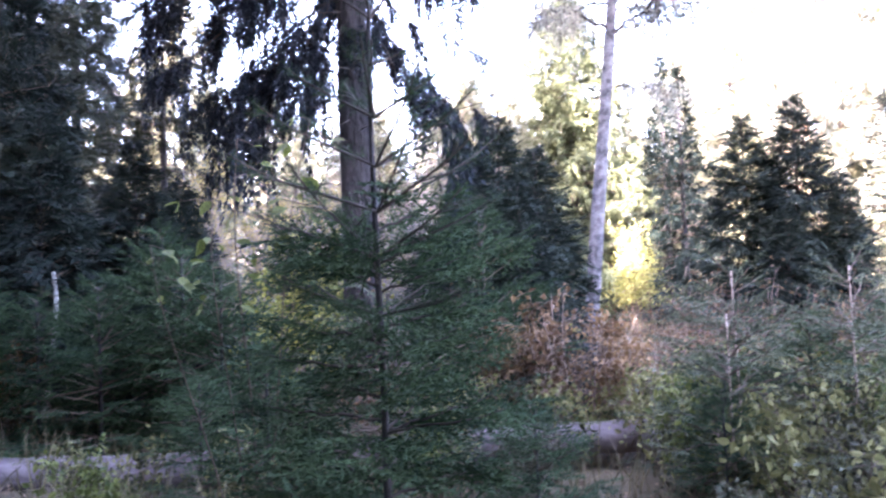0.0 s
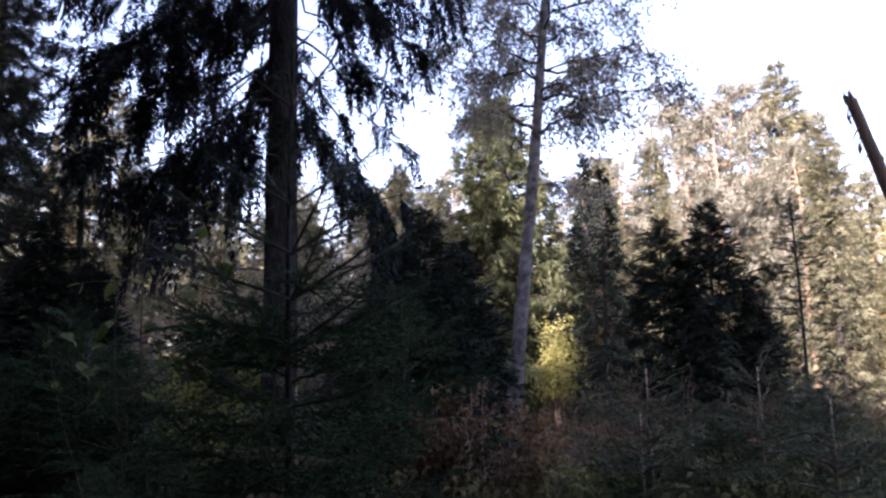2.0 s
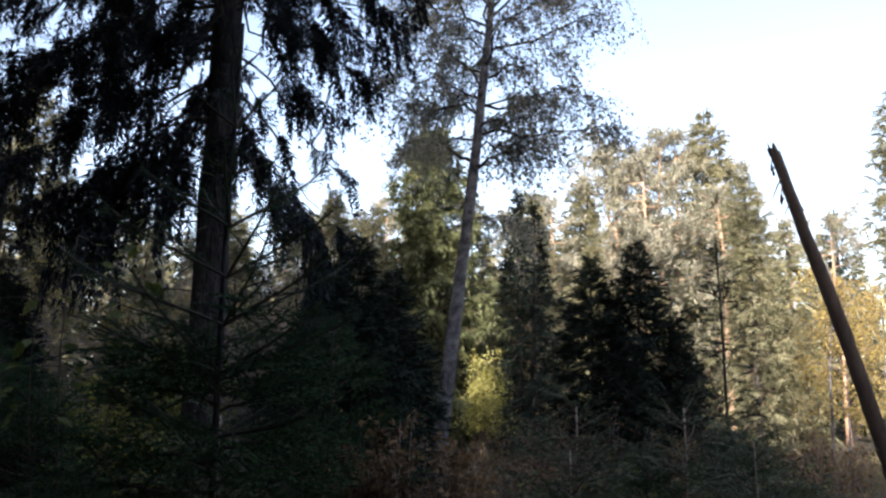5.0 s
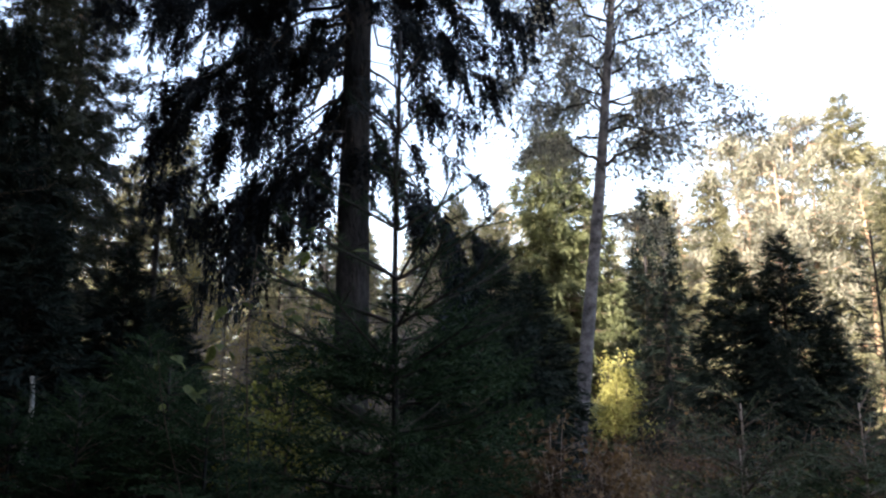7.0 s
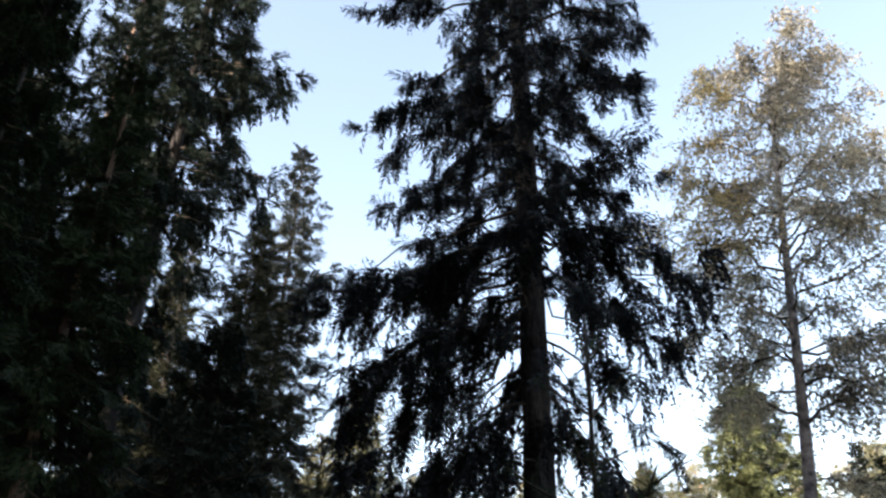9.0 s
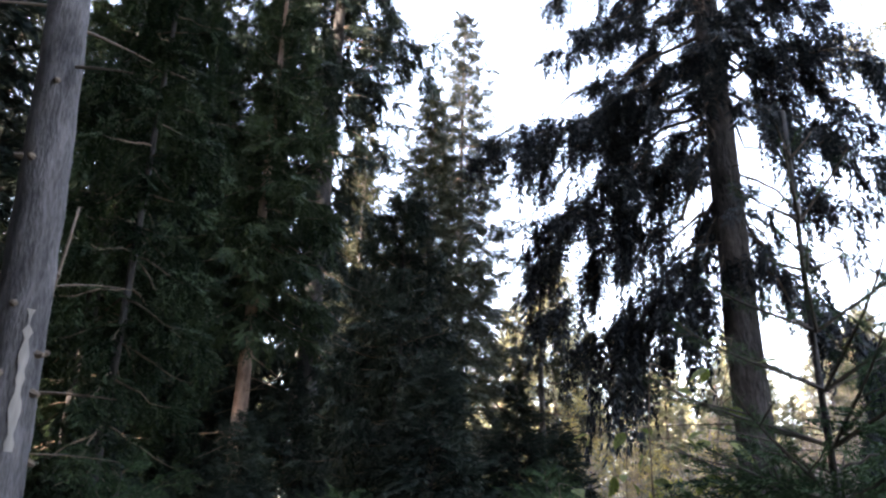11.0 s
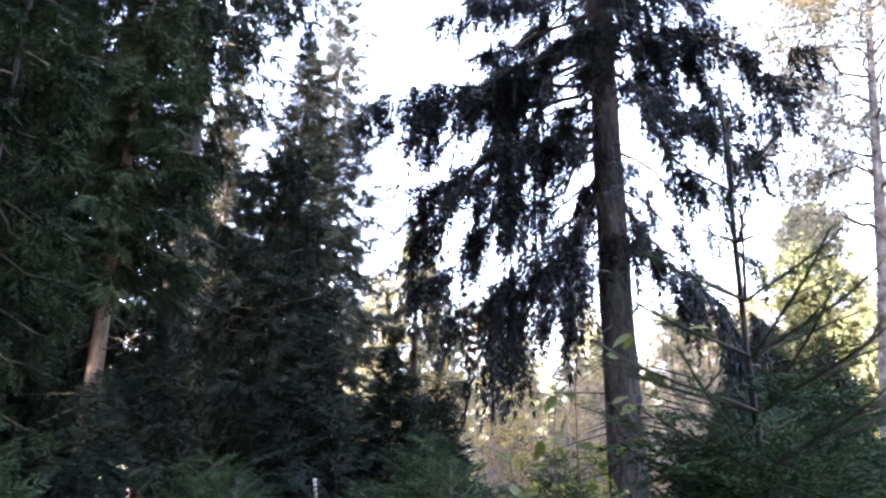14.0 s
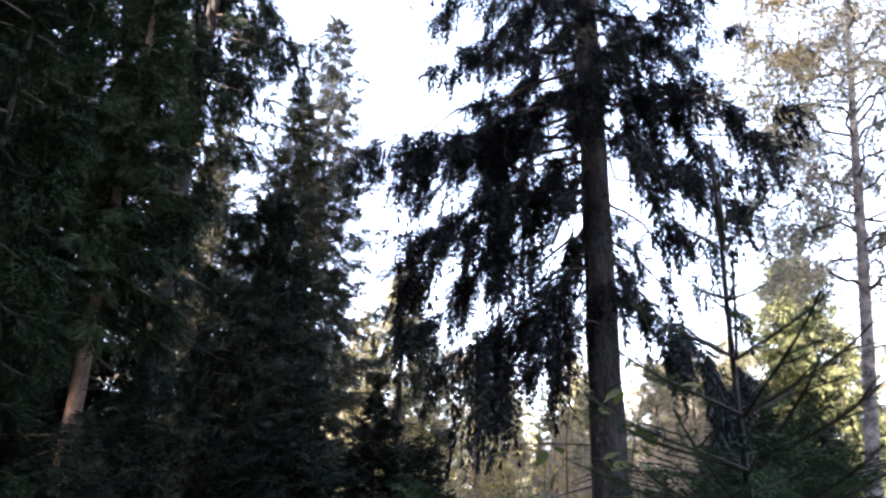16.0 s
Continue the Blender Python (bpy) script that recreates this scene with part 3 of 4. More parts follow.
    k = (i * n + j).ravel()
    sp = Soup()
    sp.add(np.stack([x, y, z], -1).reshape(-1, 3), np.stack([k, k + n, k + n + 1, k + 1], -1))
    ob = new("ground", sp.mesh("ground", GROUND, True))
    tagged(ob, "uneven forest floor of moss, needles and fallen leaves", "ground", kind="structure")


build_ground()


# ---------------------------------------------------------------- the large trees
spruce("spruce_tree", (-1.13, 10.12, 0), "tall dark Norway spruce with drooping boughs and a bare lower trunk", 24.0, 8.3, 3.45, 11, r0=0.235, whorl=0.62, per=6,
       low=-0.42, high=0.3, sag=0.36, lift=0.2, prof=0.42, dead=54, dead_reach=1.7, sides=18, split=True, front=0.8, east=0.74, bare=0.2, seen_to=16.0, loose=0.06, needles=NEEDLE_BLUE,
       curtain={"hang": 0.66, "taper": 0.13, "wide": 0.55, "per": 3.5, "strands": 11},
       limbs=((7.4, 182, 3.2, -0.05, 0.15, 0.3), (7.6, 176, 2.7, -0.3, 0.45), (6.9, 192, 2.1, -0.25, 0.45), (6.4, 184, 2.9, -0.45, 0.42, 0.3, 0.8), (6.2, 176, 2.2, -0.6, 0.55, 0.35, 1.3),
              (5.9, 190, 1.75, -0.7, 0.6, 0.4, 1.3), (5.6, 179, 1.9, -0.8, 0.55, 0.5, 1.25), (5.4, 172, 1.5, -0.9, 0.5, 0.5, 1.1), (5.9, 203, 1.15, -0.8, 0.7, 0.25, 0.6), (8.2, 170, 3.2, -0.2, 0.4), (8.5, 192, 3.1, -0.2, 0.4), (6.8, 165, 2.4, -0.35, 0.45),
              (5.6, 150, 1.2, -0.7, 0.8, 0.3, 0.8), (5.3, 184, 0.75, -0.9, 1.0, 0.3, 0.7), (7.2, 215, 1.9, -0.4, 0.5), (7.0, 250, 1.1, -0.6, 0.6), (6.5, 285, 0.9, -0.7, 0.7), (7.6, 300, 1.4, -0.5, 0.5),
              (7.9, 358, 2.35, -0.25, 0.35, 0.72, 1.2), (7.1, 350, 1.6, -0.6, 0.7, 0.4), (6.5, 5, 1.0, -0.8, 0.9, 0.3, 0.7), (7.6, 10, 2.0, -0.4, 0.5, 0.3), (8.3, 345, 2.4, -0.3, 0.4), (6.0, 335, 1.2, -0.9, 0.8, 0.4, 0.7),
              (5.7, 352, 1.7, -0.75, 0.7, 0.55, 1.3), (5.4, 344, 1.5, -0.8, 0.7, 0.55, 1.2), (6.0, 3, 1.8, -0.7, 0.65, 0.6, 1.2), (6.6, 25, 1.9, -0.5, 0.6, 0.4), (6.2, 70, 1.3, -0.6, 0.6), (6.9, 105, 1.6, -0.5, 0.5),
              (7.0, 178, 3.0, -0.3, 0.35, 0.25), (6.6, 187, 2.6, -0.3, 0.4, 0.2), (7.8, 188, 3.3, -0.15, 0.3, 0.2), (5.9, 172, 2.4, -0.5, 0.4, 0.35, 0.8), (8.0, 207, 2.6, -0.3, 0.4, 0.2), (7.5, 160, 3.0, -0.25, 0.35),
              (6.3, 195, 1.6, -0.5, 0.5, 0.25, 0.7), (7.3, 340, 1.9, -0.45, 0.5, 0.25), (8.2, 265, 1.6, -0.4, 0.4), (8.7, 285, 1.7, -0.35, 0.4), (7.8, 245, 1.5, -0.45, 0.5), (8.1, 20, 2.6, -0.3, 0.35),
              (5.6, 187, 0.8, -0.9, 0.8, 0.2, 0.9), (5.9, 212, 0.9, -0.8, 0.8, 0.15, 0.9), (5.8, 356, 0.85, -0.8, 0.8, 0.2, 0.8), (5.5, 240, 0.6, -0.9, 0.8, 0.2, 0.8), (6.1, 192, 1.3, -0.6, 0.7, 0.15, 0.8)))
birch("birch_tree", (2.55, 15.0, 0), "tall birch with a pale slender trunk and thin yellowing leaves", 15.5, 6.8, 2.35, 21, 0.155, (1.7, 0.0), 46, 26, 8, 0.075, LEAF_BIRCH, bend=0.06, split=True, spread=0.075, bark=BARK_BIRCH, lit_side=LEAF_BIRCH_SUN,
      extra=((6.6, 178, 1.5, 0.62, 0.045), (6.45, 5, 1.5, 0.85, 0.042), (5.5, 0, 1.2, 0.2, 0.02), (7.2, 345, 2.9, 0.3), (7.9, 20, 3.2, 0.35), (7.6, 165, 2.3, 0.5), (8.0, 190, 2.4, 0.4), (10.0, 6, 3.7, 0.95), (11.2, 355, 3.0, 1.0), (9.6, 175, 3.2, 0.8), (11.0, 185, 2.6, 0.9), (9.0, 0, 3.4, 0.6)))
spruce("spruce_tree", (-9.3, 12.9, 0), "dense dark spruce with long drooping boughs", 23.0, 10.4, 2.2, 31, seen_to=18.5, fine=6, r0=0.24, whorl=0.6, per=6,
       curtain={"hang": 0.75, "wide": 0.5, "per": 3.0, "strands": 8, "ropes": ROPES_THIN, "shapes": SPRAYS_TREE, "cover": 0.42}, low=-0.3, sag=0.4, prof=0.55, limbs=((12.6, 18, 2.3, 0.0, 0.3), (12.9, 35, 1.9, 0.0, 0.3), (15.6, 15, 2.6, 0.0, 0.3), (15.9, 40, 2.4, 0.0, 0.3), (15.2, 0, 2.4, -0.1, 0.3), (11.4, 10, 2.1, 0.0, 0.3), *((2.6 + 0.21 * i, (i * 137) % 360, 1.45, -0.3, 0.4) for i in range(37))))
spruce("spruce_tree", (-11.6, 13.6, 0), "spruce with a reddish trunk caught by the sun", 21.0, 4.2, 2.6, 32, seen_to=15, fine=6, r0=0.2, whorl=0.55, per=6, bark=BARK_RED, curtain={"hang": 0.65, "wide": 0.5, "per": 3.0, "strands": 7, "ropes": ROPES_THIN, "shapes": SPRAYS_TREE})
spruce("spruce_tree", (-8.45, 10.05, 0), "spruce with a reddish trunk and dense green hanging branches", 12.5, 5.4, 1.75, 33, dead=34, bark=BARK_RED, bare=0.03, fine=6, r0=0.15, whorl=0.5, per=7, needles=NEEDLE_GREEN, curtain={"hang": 0.6, "wide": 0.5, "per": 3.2, "strands": 8, "ropes": ROPES_THIN, "shapes": SPRAYS_TREE},
       limbs=((5.9, 312, 1.0, -0.3, 0.3, 0.1, 0.4), (6.3, 325, 1.2, -0.3, 0.4, 0.1, 0.4), (6.9, 310, 1.3, -0.3, 0.4), (7.6, 318, 1.2, -0.3, 0.4), (8.2, 305, 1.2, -0.2, 0.4)))
spruce("spruce_tree", (-10.6, 8.8, 0), "green spruce with dense drooping branches beside a grey trunk", 15.0, 1.6, 1.9, 34, seen_to=11, fine=6, r0=0.15, whorl=0.5, per=6, needles=NEEDLE_GREEN, curtain={"hang": 0.6, "wide": 0.45, "per": 3.0, "strands": 7, "ropes": ROPES_THIN, "shapes": SPRAYS_TREE})
spruce("spruce_tree", (-9.8, 21.3, 0), "slim tall spruce with a pointed open top", 19.4, 1.6, 3.1, 35, shapes=SPRAYS_TREE, fine=7, r0=0.17, whorl=0.72, per=7, sag=0.40, lift=0.36, low=-0.15, high=0.15, prof=0.72, needles=NEEDLE_SLATE, bare=0.1,
       curtain={"hang": 0.45, "wide": 0.45, "per": 3.6, "strands": 7, "ropes": ROPES_THIN, "shapes": SPRAYS_TREE, "cover": 0.36})
spruce("spruce_tree", (-9.25, 18.0, 0), "spruce with brownish cone-laden top", 14.2, 1.2, 2.5, 36, shapes=SPRAYS_TREE, fine=7, r0=0.16, whorl=0.55, per=7, sag=0.3, lift=0.3, low=-0.1, high=0.5, prof=0.7, needles=NEEDLE_DULL, bare=0.05,
       curtain={"hang": 0.38, "wide": 0.42, "per": 3.6, "strands": 6, "ropes": ROPES_THIN, "shapes": SPRAYS_TREE, "cover": 0.42})
spruce("spruce_tree", (-13.0, 20.5, 0), "spruce with a sunlit greenish top", 15.8, 1.5, 2.2, 37, shapes=SPRAYS_TREE, fine=7, r0=0.16, whorl=0.55, per=5, sag=0.3, lift=0.3, low=-0.1, high=0.7, needles=NEEDLE_DULL, bare=0.05,
       curtain={"hang": 0.35, "wide": 0.4, "per": 3.4, "strands": 5, "ropes": ROPES_THIN, "shapes": SPRAYS_TREE, "cover": 0.42})
spruce("spruce_tree", (-6.1, 10.7, 0), "low dark spruce with boughs hanging to the ground", 7.2, 0.8, 1.75, 38, fine=6, r0=0.09, whorl=0.36, per=7, curtain={"hang": 0.7, "wide": 0.4, "per": 3.4, "strands": 8, "ropes": ROPES_THIN, "shapes": SPRAYS_TREE})
spruce("spruce_tree", (-4.5, 12.7, 0), "half-dead spruce with grey trunk and hanging twigs", 6.0, 1.6, 1.1, 39, fine=6, r0=0.1, whorl=0.5, per=5, bark=BARK_GREY, dead=20, low=-0.5, high=0.2, prof=0.4, needles=NEEDLE_DULL, curtain={"hang": 0.7, "wide": 0.3, "per": 2.6, "strands": 7, "cover": 0.25})

spruce("spruce_tree", (-6.25, 5.5, 0), "thin shaded spruce with green boughs drooping along its stem", 9.5, 1.5, 0.95, 40, fine=7, r0=0.05, whorl=0.42, per=4, needles=NEEDLE_GREEN, curtain={"hang": 0.8, "wide": 0.4, "per": 3.6, "strands": 9, "cover": 0.4}, low=-0.5, high=0.2, sag=0.4, prof=0.4, dead=5)


def near_trunk():
    rng = np.random.default_rng(41)
    ob = thing("dying_spruce", (-4.485, 3.38, 0), "grey bare spruce trunk with knots and torn bark", "tree")
    w = Soup()
    axis, rad = trunk(w, (0, 0, -0.15), (-0.54, -0.30, 11.0), 0.178, 0.06, rng, bend=0.05, sides=20, step=0.12, flare=0.4, rough=0.07)
    part("trunk", w, BARK_GREY, ob, smooth=True)
    for i in range(64):
        k = Soup()
        h = rng.uniform(1.0, 9.0)
        az = rng.uniform(0, 6.28)
        p = axis(h / 11.15) + np.array([math.cos(az), math.sin(az), 0]) * rad(h / 11.15) * 0.9
        L = rng.choice([0.05, 0.07, 0.06, 0.05, 0.06, 0.04, 0.5])
        pts = limb_curve(p, az, L, rng.uniform(-0.3, 0.2), 0.1, 0, 5)
        k.tube(pts, np.linspace(0.03 if L < 0.1 else 0.012, 0.014 if L < 0.1 else 0.003, 5), 6)
        part("branch_stub" if L < 0.1 else "dead_twig", k, TWIG, ob)
    s = Soup()
    for (h0, h1, az) in ((2.2, 3.0, -0.35),):
        n = 19
        hs = np.linspace(h0, h1, n)
        half = 0.1 * np.sin(np.linspace(0.15, 3.0, n)) + 0.05 + rng.uniform(-0.1, 0.1, n)
        rows = []
        for c in (-1, -0.33, 0.33, 1):
            rows.append([axis(h / 11.15) + np.array([math.cos(az + c * q), math.sin(az + c * q), 0]) * (rad(h / 11.15) * 1.035 + 0.004) for h, q in zip(hs, half)])
        v = np.array(rows).reshape(-1, 3)
        f = [(a * n + i, (a + 1) * n + i, (a + 1) * n + i + 1, a * n + i + 1) for a in range(3) for i in range(n - 1)]
        s.add(v, f)
    part("torn_bark", s, WOOD_BARE, ob, "pale patches where the bark is torn off", True)
    ob2 = thing("dead_sapling", (-4.83, 3.42, 0), "thin dead leaning sapling beside the grey trunk", "tree")
    d = Soup()
    axis2, _ = trunk(d, (0, 0, -0.1), (0.1, 0.2, 3.7), 0.026, 0.008, rng, bend=0.1, sides=8, step=0.25, flare=0.2)
    part("trunk", d, TWIG, ob2, smooth=True)
    d = Soup()
    for i in range(16):
        h = rng.uniform(0.25, 0.95)
        d.tube(limb_curve(axis2(h), rng.uniform(0, 6.28), rng.uniform(0.2, 0.8), rng.uniform(0, 0.7), 0.2, 0, 5), np.linspace(0.007, 0.002, 5), 4)
    tagged(part("branchwork", d, TWIG, ob2), kind="stuff")


near_trunk()


def snag():
    rng = np.random.default_rng(51)
    ob = thing("broken_trunk", (11.6, 14.0, 0), "leaning dead trunk with a snapped top and a few stubs", "dead tree")
    w = Soup()
    axis, rad = trunk(w, (0, 0, -0.2), (-2.25, 0.0, 6.85), 0.17, 0.10, rng, bend=0.05, sides=14, step=0.2, flare=0.1, rough=0.14)
    top = axis(1.0)
    for i in range(7):
        a = i * 0.9
        p = top + np.array([math.cos(a) * 0.07, math.sin(a) * 0.07, -0.08])
        w.tube([p, p + np.array([-0.05, 0, 0.12]), p + np.array([-0.09, 0.0, rng.uniform(0.15, 0.32)])], [0.04, 0.03, 0.004], 5)
    part("trunk", w, WOOD_SNAG, ob, smooth=True)
    for h, az, L in ((0.86, 3.3, 0.25), (0.83, 0.1, 0.2), (0.7, 3.0, 0.15), (0.6, 0.2, 0.18), (0.45, 3.2, 0.12), (0.93, 3.4, 0.4)):
        k = Soup()
        k.tube(limb_curve(axis(h), az, L, -0.6 if L > 0.2 else 0.2, 0.8, 0, 5), np.linspace(0.025, 0.01, 5), 5)
        part("branch_stub", k, WOOD_SNAG, ob)
    for h, side, drop in ((0.985, -0.1, 0.42), (0.96, -0.115, 0.3), (0.90, -0.12, 0.5), (0.885, -0.125, 0.28), (0.86, 0.12, 0.3)):
        k = Soup()
        p = axis(h) + np.array([side, -0.03, 0])
        n = 6
        pts = np.array([p + np.array([0.55 * side * math.sin(2.2 * i / n), 0.02 * math.sin(i), -drop * i / n]) for i in range(n)])
        k.tube(pts, np.array([0.008, 0.014, 0.011, 0.022, 0.036, 0.012]) * rng.uniform(0.8, 1.2), 5)
        part("bark_strip", k, WOOD_SNAG, ob, "hanging strip of loose bark")


snag()


def fallen_log(a, b, r, label, seed):
    rng = np.random.default_rng(seed)
    ob = thing("fallen_log", (a[0], a[1], 0), label, "log")
    w = Soup()
    d = np.array([b[0] - a[0], b[1] - a[1], b[2] - a[2]])
    s = np.linspace(0, 1, 40)[:, None]
    pts = np.array([0, 0, a[2]]) + d * s + np.stack([0 * s[:, 0], 0.05 * np.sin(s[:, 0] * 7), 0.03 * np.sin(s[:, 0] * 11)], -1)
    w.tube(pts, np.linspace(r, r * 0.7, 40), 16, 0.14, rng)
    part("trunk", w, LOG_BARK, ob, smooth=True)
    for i in range(14):
        k = Soup()
        p = pts[rng.integers(2, 38)]
        k.tube(limb_curve(p, rng.uniform(0, 6.28), rng.uniform(0.2, 0.6), rng.uniform(0.3, 1.2), 0.1, 0, 4), np.linspace(0.014, 0.004, 4), 5)
        part("branch_stub", k, TWIG, ob)
    m = Soup()
    n = 500
    q = rng.integers(0, 39, n)
    at = pts[q] + np.stack([rng.normal(size=n) * 0.08, rng.normal(size=n) * r * 0.45, np.full(n, r * 0.8)], -1)
    m.scatter(TUFTS[0], at, frames_of(rng.normal(size=(n, 3)) + np.array([0, 0, 1.5]), np.array([[1.0, 0.2, 0]]) * np.ones((n, 1)), rng.uniform(0.02, 0.05, n)))
    part("moss", m, MOSS, ob)


fallen_log((-6.5, 6.5, 0.16), (3.2, 7.55, 0.22), 0.19, "fallen greyish log lying across the undergrowth", 61)

# ---------------------------------------------------------------- young spruces close by
spruce("young_spruce", (-0.40, 3.78, 0), "young green spruce with a bare stem-like leader and dense lower branches", 3.5, 0.2, 0.86, 71, r0=0.021, whorl=0.2, per=6, gap=0.045, size=0.32,
       hang=0.12, share=0, shapes=SPRAYS_NEAR, needles=NEEDLE_YOUNG, low=0.05, high=0.75, sag=0.12, lift=0.08, prof=1.5, dead=6, stop=0.6, split=True, category="young tree", sides=8,
       limbs=())
YS = spruce("young_spruce", (-3.4, 7.6, 0), "young green spruce in the dense undergrowth", 1.8, 0.1, 0.85, 72, r0=0.022, whorl=0.2, per=6, gap=0.125, size=0.33, fine=5, hang=0.12, share=0,
            shapes=SPRAYS_YOUNG, needles=NEEDLE_YOUNG, low=0.0, high=0.8, sag=0.15, lift=0.1, prof=0.8, dead=4, category="young tree", group="young spruces", sides=7)
YD = spruce("young_spruce", (5.4, 14.2, 0), "dark young spruce in the clearing", 4.5, 0.15, 1.15, 73, shapes=SPRAYS_TREE, fine=5, r0=0.05, whorl=0.24, per=7, gap=0.2, size=0.58, hang=0.25, share=0.25, hang_size=0.3,
            needles=NEEDLE, low=-0.1, high=0.9, sag=0.2, lift=0.1, prof=1.0, dead=4, category="young tree", group="dark young spruces", sides=7)
SEED = spruce("spruce_seedling", (2.78, 4.7, 0), "spruce seedling with a pale stem and flat whorls of twigs", 1.45, 0.3, 0.75, 74, r0=0.012, whorl=0.2, per=5, gap=0.09, size=0.27, hang=0.05, share=0,
              shapes=SPRAYS_SEED, needles=NEEDLE_PALE, low=0.0, high=0.7, sag=0.1, lift=0.05, dead=0, category="seedling", group="spruce seedlings", sides=6, bark=TWIG_PALE)


def leader():
    """The open upper whorls of the young spruce: long thin shoots with short needles."""
    rng = np.random.default_rng(75)
    ob = bpy.data.objects["young_spruce"]
    for z, L, n, e in ((1.5, 0.62, 6, 0.3), (1.78, 0.72, 7, 0.42), (2.0, 0.66, 6, 0.45), (2.22, 0.58, 5, 0.5), (2.46, 0.52, 4, 0.75), (2.72, 0.16, 3, 0.5), (2.95, 0.3, 4, 0.95), (3.25, 0.14, 3, 1.0)):
        a0 = rng.uniform(0, 6.28)
        for i in range(n):
            arms, fol = Soup(), Soup()
            az = a0 + i * 6.283 / n + rng.uniform(-0.3, 0.3)
            pts = limb_curve(np.array([0, 0, z]), az, L * rng.uniform(0.75, 1.15), e + rng.uniform(-0.15, 0.15), 0.12, 0.12, 7)
            arms.tube(pts, np.linspace(0.0085, 0.004, 7), 5)
            m = int(L / (0.010 if z < 2.6 else 0.04))
            q = rng.uniform(0.15, 1, m)
            p = np.stack([np.interp(q, np.linspace(0, 1, 7), pts[:, k]) for k in range(3)], -1)
            d = unit(pts[-1] - pts[0])[None] + rng.normal(size=(m, 3)) * 0.8
            fol.scatter(SPRAYS_SEED[0], p, frames_of(d, unit(rng.normal(size=(m, 3))), rng.uniform(0.04, 0.065, m)))
            for k in range(int(L * 7)):
                q = rng.uniform(0.3, 0.9)
                p0 = np.array([np.interp(q, np.linspace(0, 1, 7), pts[:, c]) for c in range(3)])
                tw = limb_curve(p0, az + rng.choice([-0.8, 0.8]), 0.22 * L * rng.uniform(0.5, 1.3), e * 0.6, 0, 0, 4)
                arms.tube(tw, np.linspace(0.004, 0.002, 4), 4)
                fol.scatter(SPRAYS_SEED[1], tw[1:], frames_of(np.repeat((tw[-1] - tw[0])[None], 3, 0) + rng.normal(size=(3, 3)) * 0.02, unit(rng.normal(size=(3, 3))), rng.uniform(0.05, 0.08, 3)))
            shoot = part("shoot", arms, LIMB, ob, "thin bare shoot of the upper whorls")
            part("foliage", fol, NEEDLE_YOUNG, shoot)


leader()
for x, y, turn, size in ((-2.7, 7.9, 40, 1.15), (-4.2, 8.0, 130, 0.95), (-0.8, 3.5, 200, 0.5), (0.35, 4.15, 300, 0.55), (-1.15, 4.6, 80, 0.72), (1.6, 4.95, 10, 0.5), (2.7, 6.1, 220, 0.72), (1.95, 5.9, 120, 0.6),
                         (-5.4, 8.3, 15, 1.2), (0.3, 8.2, 60, 1.35), (-5.6, 5.2, 190, 1.2), (3.7, 6.5, 100, 0.8), (-1.8, 8.8, 270, 1.2), (-4.4, 7.0, 310, 0.5), (-2.2, 7.5, 200, 1.0), (-3.1, 8.5, 100, 1.3), (-4.8, 7.7, 50, 1.1), (-3.7, 8.8, 330, 1.05), (-2.0, 6.1, 30, 0.55)):
    place(YS, x, y, turn, size)
for x, y, turn, size in ((6.1, 13.7, 70, 1.04), (6.65, 13.2, 220, 0.7), (5.55, 12.9, 300, 0.62), (0.45, 12.3, 110, 0.85), (0.95, 13.4, 250, 1.0), (0.2, 10.4, 190, 0.68), (-5.1, 9.9, 15, 0.92), (-4.3, 10.9, 140, 0.85), (-3.4, 10.1, 280, 0.7), (-6.9, 8.1, 120, 0.5), (-8.2, 7.2, 240, 0.78), (0.8, 9.0, 30, 0.62), (1.15, 10.2, 100, 0.75),
                         (-0.3, 13.5, 33, 0.6), (-7.3, 8.75, 80, 0.72), (-8.0, 10.7, 10, 0.95), (-8.9, 9.4, 200, 0.6)):
    place(YD, x, y, turn, size)
for x, y, turn, size in ((3.5, 5.6, 80, 0.7), (4.3, 7.0, 250, 0.8), (-0.6, 6.4, 20, 1.1), (4.9, 8.3, 60, 1.1), (1.75, 5.2, 140, 0.95), (2.02, 5.8, 15, 1.15), (2.85, 5.75, 200, 1.15)):
    place(SEED, x, y, turn, size)
spruce("spruce_sapling", (6.45, 11.4, 0), "thin open spruce sapling with few upturned branches", 4.3, 0.6, 0.75, 76, r0=0.03, whorl=0.3, per=4, gap=0.14, size=0.26, hang=0.0, share=0,
       low=0.2, high=0.9, sag=0.05, lift=0.1, prof=0.7, dead=6, category="young tree", sides=6)

# ---------------------------------------------------------------- shrubs and undergrowth
BROWN = shrub("withered_shrub", (1.0, 7.7, 0), "low shrub with withered reddish-brown leaves", 1.6, 0.6, 81, 13, 2, 0.085, LEAF_BROWN, TWIG_PALE, group="withered shrubs", spread=0.035, twigs=6, low=0.45)
for x, y, turn, size in ((0.55, 8.0, 70, 0.9), (1.45, 7.9, 140, 0.85), (1.9, 9.6, 210, 0.8), (3.6, 10.9, 80, 0.7), (-4.4, 8.0, 10, 0.8), (5.9, 12.0, 170, 0.8)):
    place(BROWN, x, y, turn, size)
THICKET = shrub("dry_thicket", (3.4, 8.0, 0), "thicket of dry reddish stems and a few dull leaves", 1.35, 0.9, 82, 24, 1, 0.042, LEAF_BROWN, TWIG_BROWN, group="dry thickets", spread=0.06, r=0.006, twigs=6)
